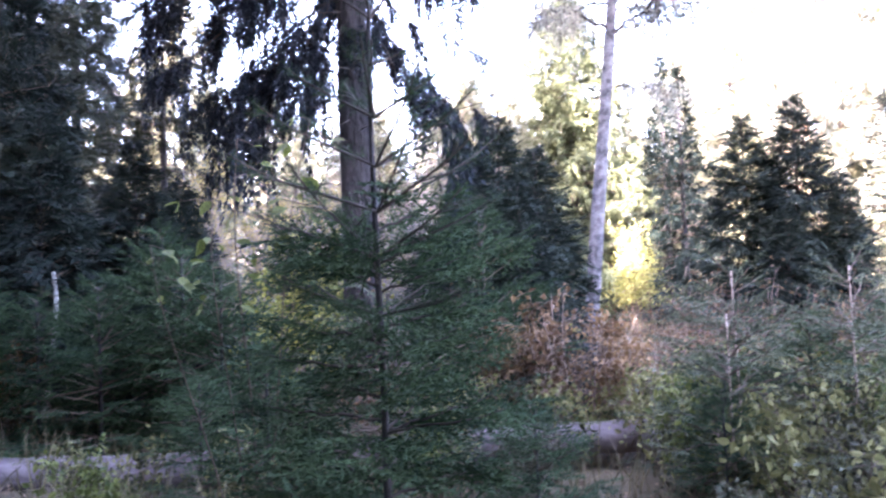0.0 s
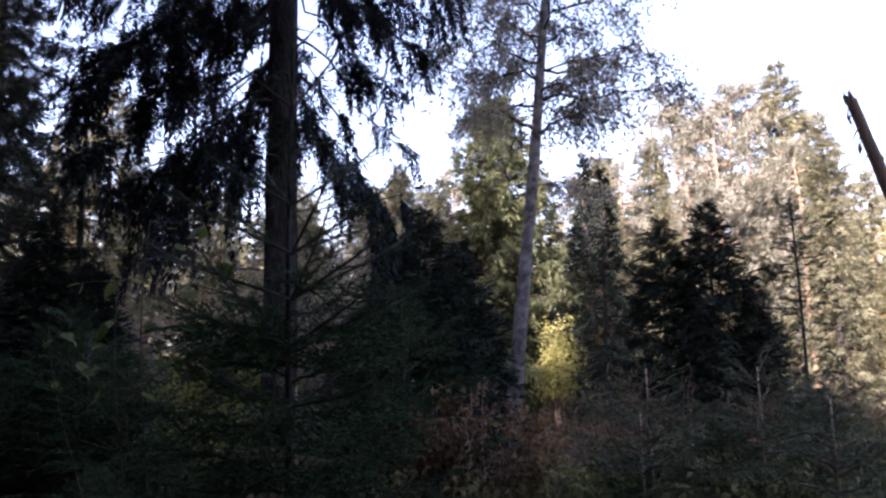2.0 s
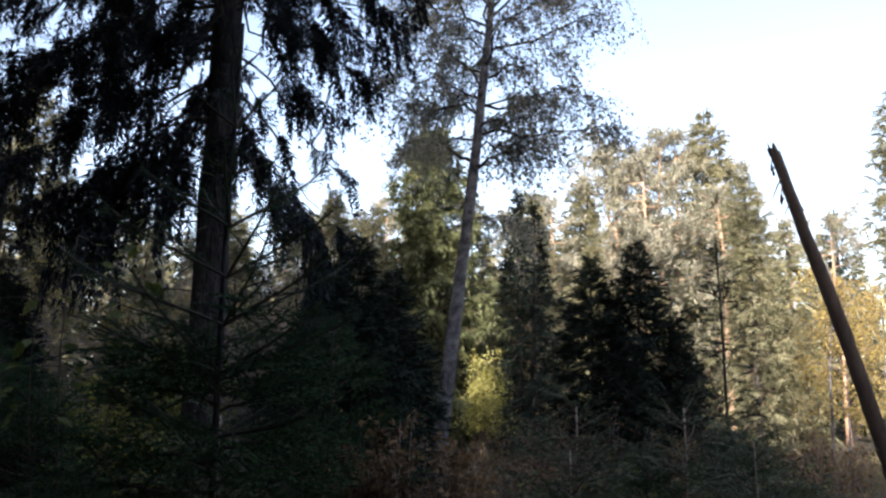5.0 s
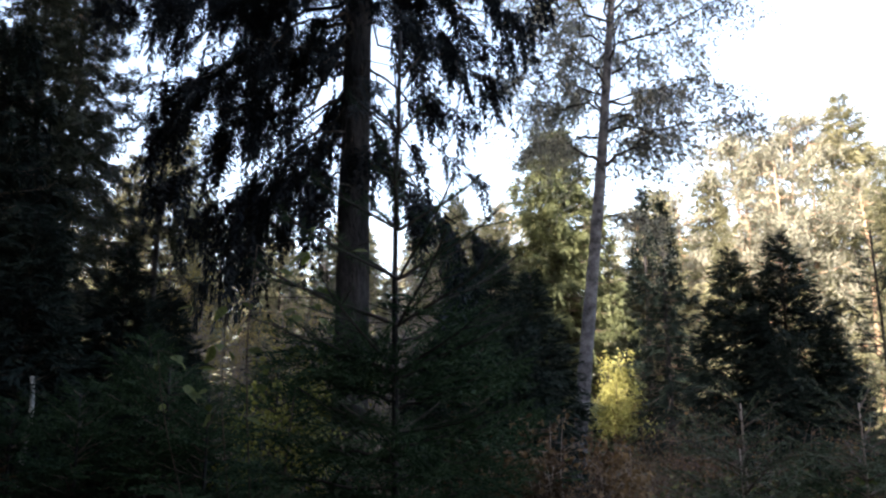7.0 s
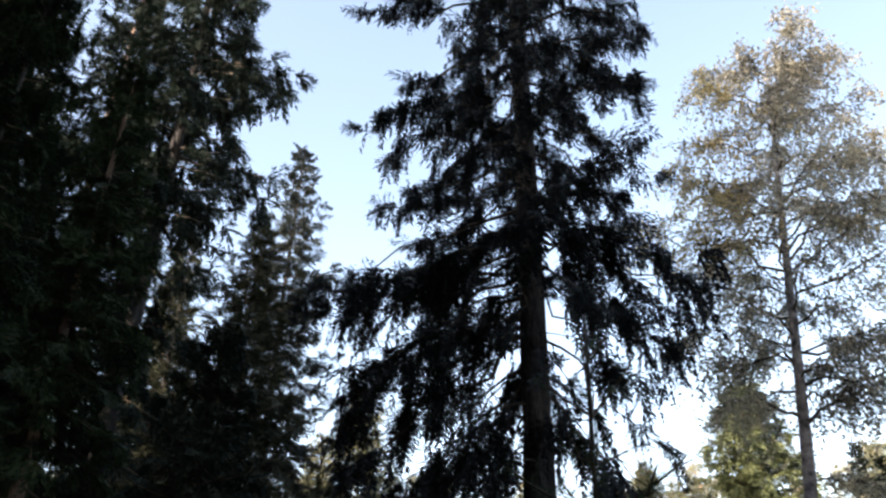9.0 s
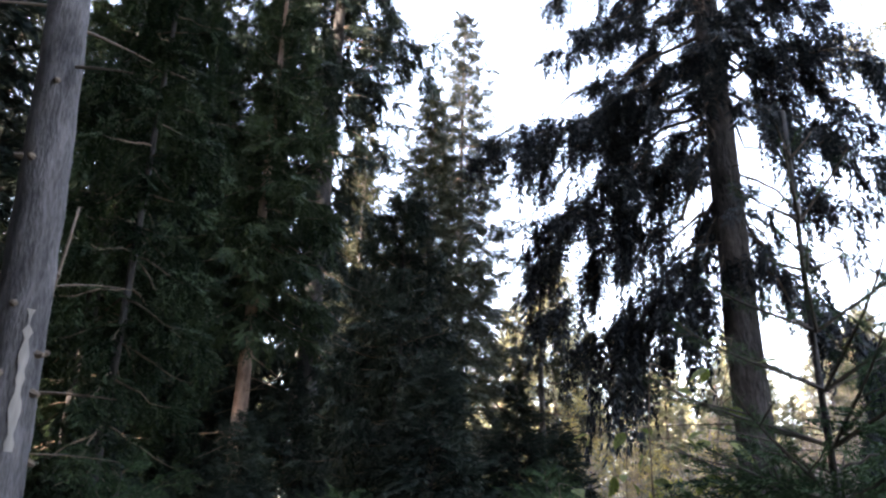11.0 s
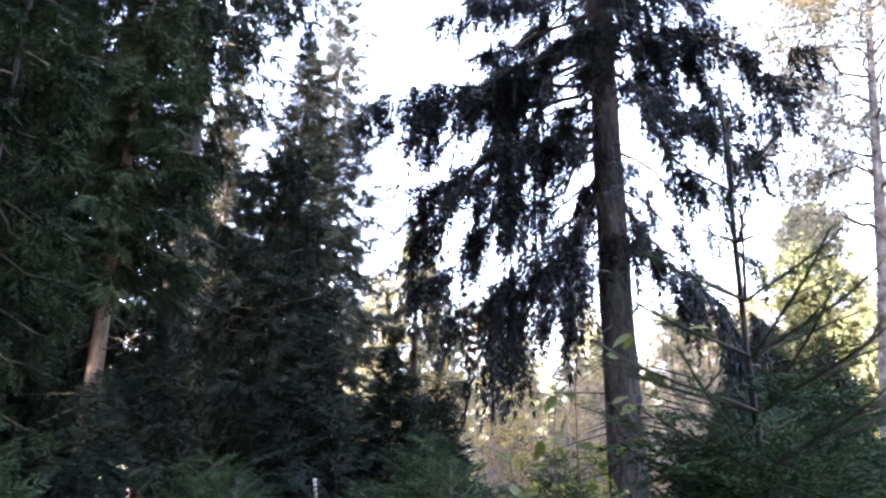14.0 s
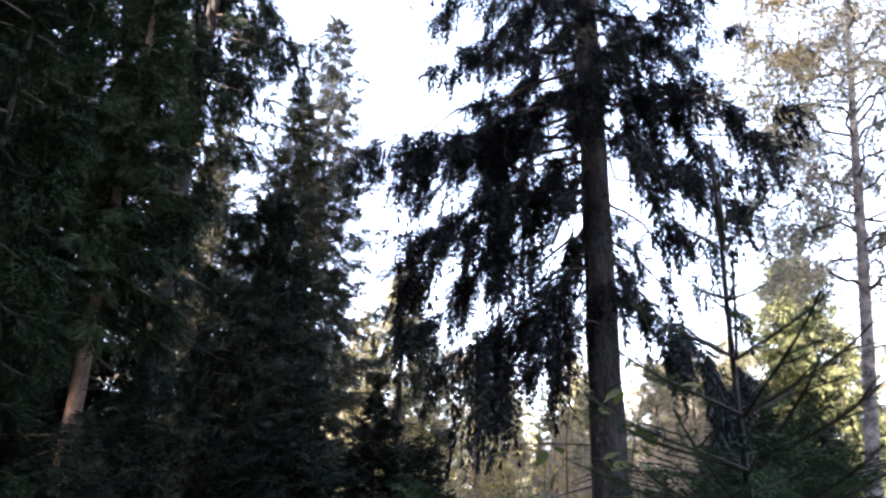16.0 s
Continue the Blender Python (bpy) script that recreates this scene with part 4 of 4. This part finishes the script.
for x, y, turn, size in ((2.2, 8.6, 30, 1.0), (4.1, 10.0, 150, 1.1), (5.8, 10.9, 330, 1.2), (3.4, 11.8, 200, 1.2), (4.35, 7.9, 10, 1.2), (2.9, 8.9, 120, 1.15), (3.6, 9.6, 45, 1.3), (1.75, 8.5, 230, 0.95), (2.75, 6.9, 310, 0.75)):
    place(THICKET, x, y, turn, size)
rng = np.random.default_rng(5)
for i in range(42):
    y = rng.uniform(7.6, 24)
    x = rng.uniform(-0.62, 0.75) * y
    if math.hypot(x + 1.25, y - 10.1) > 0.7 and math.hypot(x - 2.6, y - 15) > 0.6:
        if x > -1.2 or y > 11:
            place(THICKET, x, y, rng.uniform(0, 360), rng.uniform(0.7, 1.25))
LOW = shrub("low_bush", (2.4, 4.9, 0), "low bush with dull green leaves", 0.7, 0.5, 83, 16, 3, 0.06, LEAF_GREY, TWIG, group="low bushes", spread=0.06, r=0.004)
for x, y, turn, size in ((3.5, 4.6, 80, 1.1), (3.1, 5.9, 240, 1.0), (2.6, 5.2, 300, 0.9), (1.6, 4.2, 45, 0.7), (4.2, 5.6, 110, 1.2), (-0.6, 8.6, 190, 1.0), (4.0, 7.6, 70, 1.3), (2.2, 7.6, 170, 1.1), (2.6, 6.75, 250, 1.0), (3.3, 6.9, 20, 1.0), (1.9, 6.55, 90, 0.8), (-0.2, 6.5, 200, 0.9), (-1.2, 6.4, 130, 0.8), (0.5, 6.3, 10, 0.7), (4.0, 6.2, 66, 1.0)):
    place(LOW, x, y, turn, size)
BRAMBLE = shrub("bramble_bush", (2.1, 4.6, 0), "sprawling bramble with olive and yellowing leaves", 0.95, 0.6, 88, 13, 3, 0.065, LEAF_OLIVE, TWIG_BROWN, group="brambles", spread=0.06, r=0.005, twigs=7, lean=0.8, low=0.3, shape=BROAD_SMALL)
for x, y, turn, size in ((3.2, 4.9, 160, 1.0), (2.3, 5.6, 280, 1.05), (3.9, 5.5, 330, 1.0), (1.9, 6.1, 15, 0.9), (2.9, 6.5, 135, 1.1), (3.8, 7.1, 195, 1.1),
                         (1.3, 7.4, 255, 0.95), (2.3, 7.9, 315, 1.1), (4.8, 6.6, 30, 1.1), (5.1, 8.1, 95, 1.2), (3.6, 8.8, 150, 1.1), (4.6, 9.6, 210, 1.2), (6.0, 9.8, 270, 1.2), (-0.1, 7.2, 330, 0.9), (-1.5, 5.9, 50, 0.7), (-2.6, 5.9, 110, 0.7)):
    place(BRAMBLE, x, y, turn, size)
GREENISH = shrub("rowan_sapling", (-2.6, 13.6, 0), "sapling with yellow-green autumn leaves", 3.4, 0.9, 84, 8, 4, 0.085, LEAF_GREEN, TWIG, category="young tree", group="yellow-green saplings", spread=0.06, twigs=9, low=0.35)
for x, y, turn, size in ((-2.0, 11.6, 50, 0.95), (0.6, 12.8, 200, 0.7), (-6.2, 8.4, 300, 0.6), (-1.62, 7.9, 140, 0.72), (-1.75, 12.9, 20, 0.9), (1.3, 11.2, 80, 0.55)):
    place(GREENISH, x, y, turn, size)


ROWAN = shrub("rowan_seedling", (1.72, 5.65, 0), "small rowan seedling with yellow-green leaves", 0.95, 0.35, 89, 5, 4, 0.06, LEAF_FRESH, TWIG, group="rowan seedlings", spread=0.04, r=0.005, twigs=6, low=0.4, shape=BROAD_SMALL)
for x, y, turn, size in ((2.2, 6.3, 60, 1.1), (2.9, 5.4, 150, 1.0), (1.85, 6.85, 230, 0.9), (-0.35, 5.9, 300, 1.0), (-2.3, 4.9, 20, 0.8), (3.6, 7.7, 100, 1.2)):
    place(ROWAN, x, y, turn, size)


def leafy_sapling():
    """A thin stem that leans, with a few large leaves on short twigs near its top."""
    rng = np.random.default_rng(87)
    ob = thing("leafy_sapling", (-1.12, 4.1, 0), "slender sapling with a few large yellow-green leaves", "young tree")
    one = Soup()
    one.add(*BROAD)
    leaf_mesh = one.mesh("leaf", LEAF_FRESH, True)
    for top, r, leaves in (((0.06, -0.12, 2.42), 0.008, 13), ((0.42, -0.05, 2.52), 0.007, 11), ((-0.40, -0.1, 1.9), 0.006, 6), ((-0.05, -0.2, 2.1), 0.006, 8)):
        arms = Soup()
        s = np.linspace(0, 1, 9)[:, None]
        base = np.array([rng.uniform(-0.04, 0.04), rng.uniform(-0.04, 0.04), -0.1])
        pts = base + (np.array(top) - base) * s + np.array([0.05, 0.03, 0]) * np.sin(s * 5) + np.array([-0.06, 0, 0.1]) * np.sin(s * 3.14)
        arms.tube(pts, np.linspace(r, r * 0.35, 9), 6)
        for k in range(leaves):
            q = 1.0 if k == 0 else rng.uniform(0.72, 0.99)
            p0 = np.array([np.interp(q, s[:, 0], pts[:, c]) for c in range(3)])
            tip = limb_curve(p0, rng.uniform(0, 6.28), rng.uniform(0.05, 0.2), rng.uniform(-0.2, 0.6), 0.3, 0, 4)
            arms.tube(tip, np.linspace(r * 0.35, 0.0015, 4), 4, cap=False)
            n = rng.integers(1, 3)
            d = unit(tip[-1:] - tip[-2:-1]) + rng.normal(size=(n, 3)) * 0.5 + np.array([0, 0, -0.2])
            for axes in frames_of(d, unit(np.array([[0.1, -0.3, 1.0]]) + rng.normal(size=(n, 3)) * 0.5), rng.uniform(0.055, 0.105, n)):
                leaf = new("leaf", leaf_mesh)
                leaf.parent = ob
                leaf.matrix_basis = Matrix.Translation(tip[-1]) @ Matrix(axes.tolist()).to_4x4()
        part("stem", arms, TWIG, ob)


leafy_sapling()
shrub("yellow_bush", (6.2, 26.0, 0), "bright yellow autumn bush lit by the sun", 3.8, 0.36, 85, 9, 10, 0.11, LEAF_YELLOW, TWIG, spread=0.15, r=0.02, twigs=10, low=0.4)
DEADTOP = shrub("dead_branches", (-1.9, 13.6, 0), "tangle of pale dead branches", 4.2, 1.4, 86, 13, 0, 0.1, LEAF_GREY, TWIG_GREY, category="dead tree", r=0.010, twigs=26, low=0.1, lean=0.6)
place(DEADTOP, -5.2, 12.2, 80, 0.8)
place(DEADTOP, -0.2, 14.8, 160, 1.0)
place(DEADTOP, -3.6, 14.6, 250, 0.8)
place(DEADTOP, 0.5, 13.9, 40, 1.15)
place(DEADTOP, -0.7, 12.9, 120, 1.05)
place(DEADTOP, -4.6, 16.8, 30, 1.0)
# The paler twig colour stands in for sunlight on these tangles.
DEADPALE = shrub("dead_branches", (-2.35, 16.6, 0), "tangle of dead branches in a pale colour as if sunlit", 5.0, 1.3, 90, 15, 0, 0.1, LEAF_GREY, TWIG_PALE, category="dead tree", r=0.011, twigs=40, low=0.15, lean=0.5)
place(DEADPALE, -2.0, 18.6, 140, 0.95)
place(DEADPALE, -0.55, 16.2, 20, 1.05)
place(DEADPALE, 0.25, 18.0, 200, 1.15)
place(DEADPALE, -4.9, 17.6, 250, 1.0)

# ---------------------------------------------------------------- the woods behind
spruce("spruce_tree", (4.75, 28.3, 0), "broad spruce with hanging boughs coloured yellowish as in sun", 12.3, 0.5, 3.3, 101, r0=0.15, prof=0.58, whorl=0.25, per=6, shapes=SPRAYS_FAR, fine=5, lift=0.12, low=-0.3, high=0.5,
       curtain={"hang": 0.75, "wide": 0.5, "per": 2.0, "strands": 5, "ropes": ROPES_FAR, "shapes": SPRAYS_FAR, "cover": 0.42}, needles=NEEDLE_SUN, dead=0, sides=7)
FS = [spruce("spruce_tree", (-9.0, 28.0, 0), "spruce at the edge of the clearing, needles coloured as in sun", 12.7, 0.6, 2.5, 91, r0=0.13, prof=0.65, whorl=0.27, per=4, shapes=SPRAYS_FAR, fine=5, lift=0.12, low=-0.2, high=0.6,
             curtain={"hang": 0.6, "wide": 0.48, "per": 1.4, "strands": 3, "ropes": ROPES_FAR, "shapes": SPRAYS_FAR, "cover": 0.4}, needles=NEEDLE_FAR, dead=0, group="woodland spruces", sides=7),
      # The dark needles take the place of shade on this one.
      spruce("spruce_tree", (7.9, 26.0, 0), "dark spruce at the edge of the clearing", 9.0, 0.5, 2.6, 92, r0=0.12, prof=1.15, whorl=0.34, per=5, shapes=SPRAYS_FAR, fine=5, lift=0.12, low=-0.2, high=0.6,
             curtain={"hang": 0.4, "wide": 0.35, "per": 1.8, "strands": 4, "ropes": ROPES_FAR, "shapes": SPRAYS_FAR, "cover": 0.3}, needles=NEEDLE, dead=0, group="woodland spruces", sides=7)]
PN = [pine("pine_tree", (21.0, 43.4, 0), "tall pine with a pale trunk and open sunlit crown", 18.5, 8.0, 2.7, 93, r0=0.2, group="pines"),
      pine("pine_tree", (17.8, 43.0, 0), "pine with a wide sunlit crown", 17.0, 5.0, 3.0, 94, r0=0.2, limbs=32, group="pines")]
YB = birch("birch_tree", (17.0, 23.5, 0), "slender young birch with yellow autumn leaves", 6.6, 1.6, 1.1, 95, 0.05, (0.2, 0), 18, 8, 4, 0.10, LEAF_GOLD, group="yellow birches", sides=6, step=0.6)


def birch_stump():
    rng = np.random.default_rng(96)
    ob = thing("birch_stump", (-4.86, 9.35, 0), "thin broken birch with white bark lightened as in sun", "dead tree")
    w = Soup()
    axis, _ = trunk(w, (0, 0, -0.1), (0.1, 0.05, 2.05), 0.04, 0.024, rng, bend=0.1, sides=10, step=0.15, flare=0.3, rough=0.1)
    part("trunk", w, BARK_BIRCH_LIT, ob, smooth=True)
    for h, az, L in ((0.97, 1.0, 0.18), (0.85, 3.4, 0.3), (0.7, 5.5, 0.12)):
        k = Soup()
        k.tube(limb_curve(axis(h), az, L, 0.7, 0.2, 0, 5), np.linspace(0.014, 0.004, 5), 5)
        part("branch_stub", k, TWIG, ob)


birch_stump()
rng = np.random.default_rng(9)
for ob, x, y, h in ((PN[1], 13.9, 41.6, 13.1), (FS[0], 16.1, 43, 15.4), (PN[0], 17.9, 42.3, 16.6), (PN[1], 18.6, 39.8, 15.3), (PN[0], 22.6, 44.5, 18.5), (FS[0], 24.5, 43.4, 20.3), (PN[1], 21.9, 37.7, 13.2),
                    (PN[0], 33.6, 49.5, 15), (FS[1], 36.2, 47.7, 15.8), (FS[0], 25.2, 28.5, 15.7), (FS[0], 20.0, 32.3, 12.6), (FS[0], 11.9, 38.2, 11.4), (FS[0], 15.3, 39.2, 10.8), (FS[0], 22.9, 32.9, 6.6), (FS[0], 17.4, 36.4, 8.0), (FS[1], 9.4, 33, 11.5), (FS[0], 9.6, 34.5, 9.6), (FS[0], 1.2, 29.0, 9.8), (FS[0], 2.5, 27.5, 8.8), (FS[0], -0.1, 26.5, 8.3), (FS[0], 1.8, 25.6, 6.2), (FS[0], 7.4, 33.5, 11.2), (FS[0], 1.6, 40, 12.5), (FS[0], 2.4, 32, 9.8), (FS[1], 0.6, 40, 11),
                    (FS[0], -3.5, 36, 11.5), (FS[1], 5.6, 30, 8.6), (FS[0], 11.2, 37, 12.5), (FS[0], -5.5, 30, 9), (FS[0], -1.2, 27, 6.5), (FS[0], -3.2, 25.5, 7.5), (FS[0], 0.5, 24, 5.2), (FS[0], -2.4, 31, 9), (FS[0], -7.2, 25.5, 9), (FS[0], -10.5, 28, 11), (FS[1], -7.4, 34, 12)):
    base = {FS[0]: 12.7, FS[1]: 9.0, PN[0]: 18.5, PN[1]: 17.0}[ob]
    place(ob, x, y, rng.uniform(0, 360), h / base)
for x, y, s in ((18.6, 24.8, 0.95), (20.4, 23.2, 0.9), (21.5, 26.5, 1.0), (-6.2, 21.0, 0.9), (-3.9, 18.3, 0.62), (-5.6, 17.8, 0.7), (-2.6, 19.0, 0.66)):
    place(YB, x, y, rng.uniform(0, 360), s)
BACK = spruce("spruce_tree", (-14.0, 13.0, 0), "dark spruce added to thicken and shade the wood", 19.0, 1.2, 2.6, 99, r0=0.2, whorl=0.55, per=6, gap=0.26, size=0.95, hang=0.5, share=0.4, shapes=SPRAYS_FAR, fine=5,
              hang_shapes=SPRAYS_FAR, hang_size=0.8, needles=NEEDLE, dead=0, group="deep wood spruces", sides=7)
# Those at y = 2.0 to 2.8 are unseen, added only to block sun.
for x, y, s in ((-12.6, 10.6, 0.9), (-16.5, 16, 0.68), (-17.5, 11, 0.9), (-19, 20, 1.0), (-15.0, 8.0, 0.95), (-16, 25, 0.9), (-9.0, 2.4, 0.45), (-10.8, 2.8, 0.65), (-7.7, 2.0, 0.42), (-10.4, 11.6, 0.35)):
    place(BACK, x, y, rng.uniform(0, 360), s)
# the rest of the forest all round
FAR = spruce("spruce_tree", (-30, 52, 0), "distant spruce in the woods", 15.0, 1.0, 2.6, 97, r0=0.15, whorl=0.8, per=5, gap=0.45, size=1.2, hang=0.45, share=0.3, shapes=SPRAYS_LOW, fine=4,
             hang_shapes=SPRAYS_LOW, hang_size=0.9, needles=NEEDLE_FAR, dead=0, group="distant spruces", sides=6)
# Unseen trees behind the viewpoint, added to close the wood and cast shade.
NIGH = spruce("spruce_tree", (-8.5, -1.2, 0), "unseen tall dark spruce added to close the wood and shade it", 21.0, 1.5, 3.2, 98, r0=0.22, whorl=0.65, per=6, gap=0.36, size=1.2, hang=0.5, share=0.4, shapes=SPRAYS_LOW, fine=4,
              hang_shapes=SPRAYS_LOW, hang_size=0.9, needles=NEEDLE, dead=0, group="dense wood spruces", sides=6)
for i in range(80):
    az = radians(-75 + 150 * ((i * 0.618034) % 1)) if i < 64 else radians(75 + 210 * (i - 64) / 16)
    d = 46 + 42 * math.sqrt((i % 64) / 64)
    ob = PN[i % 2] if i % 6 == 0 else FAR
    place(ob, d * math.sin(az), d * math.cos(az), rng.uniform(0, 360), rng.uniform(0.8, 1.15))
for i in range(44):
    az = radians(-42 + 80 * ((i * 0.618034 + 0.3) % 1))
    d = 33 + 30 * math.sqrt(((i * 7) % 44) / 44)
    place(PN[i % 2] if i % 5 == 2 else FAR, d * math.sin(az), d * math.cos(az), (i * 83) % 360, (0.62 + 0.05 * (i % 5)) * d / 48)
# Out of view: high crowns added to block sun above, let it pass below.
HIGH = spruce("spruce_tree", (-12.3, 3.5, 0), "unseen tall spruce with a high crown, added to shape the sunlight", 24.0, 9.6, 3.0, 100, r0=0.22, whorl=0.65, per=6, gap=0.36, size=1.2, hang=0.5, share=0.4, shapes=SPRAYS_LOW, fine=4,
              hang_shapes=SPRAYS_LOW, hang_size=0.9, needles=NEEDLE, dead=20, group="high-crowned spruces", sides=8)
# More unseen ones, set and sized to cut sun and sky light.
for x, y, turn, s in ((-10.4, -2.6, 20, 1.2), (-8.9, -5.4, 75, 1.22), (-11.9, -5.2, 130, 1.2), (-6.9, -2.2, 200, 1.1), (-3.7, -2.6, 250, 0.85), (0.1, -3.2, 310, 0.8), (3.4, -2.4, 15, 0.85)):
    place(NIGH, x, y, turn, s)
place(HIGH, -14.5, -2, 140, 0.75)
place(HIGH, -7.0, -8.6, 250, 1.0)
for x, y, s in ((-6.6, -4.0, 1.1), (-4.3, -6.0, 1.1), (-2.0, -4.8, 0.95), (1.6, -4.4, 0.85), (-10.5, -4.5, 1.05), (0.5, -6.5, 0.9), (4.5, -6.0, 0.95), (-1.5, -10, 1.0), (6.5, -10, 1.0), (-17.5, 3.5, 1.0), (-17.0, -13, 1.0)):
    place(NIGH, x, y, rng.uniform(0, 360), s)
for i in range(16):
    az = radians(120 + 170 * (i + rng.uniform(0, 1)) / 16)
    d = rng.uniform(15, 36)
    x, y = d * math.sin(az), d * math.cos(az)
    place(HIGH if -24 < x < -12 and -12 < y < -3 else NIGH, x, y, rng.uniform(0, 360), rng.uniform(0.75, 1.0))


# ---------------------------------------------------------------- litter and grass
def litter():
    rng = np.random.default_rng(3)
    n = 14000
    y = rng.uniform(-4, 18, n)
    x = rng.uniform(-0.8, 0.8, n) * (np.abs(y) + 5)
    z = 0.10 * np.sin(x * 0.55 + 1.0) * np.cos(y * 0.43) + 0.06 * np.sin(x * 1.3 + y * 0.9) + rng.uniform(0.01, 0.05, n)
    s = Soup()
    s.scatter(LEAF, np.stack([x, y, z], -1), frames_of(rng.normal(size=(n, 3)) * np.array([1, 1, 0.25]), unit(rng.normal(size=(n, 3)) * 0.4 + np.array([0, 0, 1.0])), rng.uniform(0.04, 0.09, n)))
    tagged(new("leaf_litter", s.mesh("leaf_litter", LITTER)), "fallen brown leaves scattered over the forest floor", "leaves", kind="stuff")
    n = 8500
    y = rng.uniform(-1.5, 26, n)
    x = rng.uniform(-0.75, 0.8, n) * (np.abs(y) + 2.5)
    z = 0.10 * np.sin(x * 0.55 + 1.0) * np.cos(y * 0.43) + 0.06 * np.sin(x * 1.3 + y * 0.9) - 0.02
    p = np.stack([x, y, z], -1)
    blade = (np.array([[0, -0.012, 0], [0, 0.012, 0], [0.55, 0.009, 0.03], [0.55, -0.009, 0.03], [1, 0, -0.1]]), np.array([[0, 1, 2], [0, 2, 3], [3, 2, 4]]))
    g = Soup()
    for k in range(3):
        q = p + rng.normal(size=p.shape) * np.array([0.06, 0.06, 0])
        g.scatter(blade, q, frames_of(rng.normal(size=q.shape) * 0.35 + np.array([0, 0, 1.0]), unit(rng.normal(size=q.shape)), rng.uniform(0.2, 0.65, n)))
    tagged(new("dry_grass", g.mesh("dry_grass", GRASS)), "tufts of dry yellowish grass between the shrubs", "grass", kind="stuff")


litter()
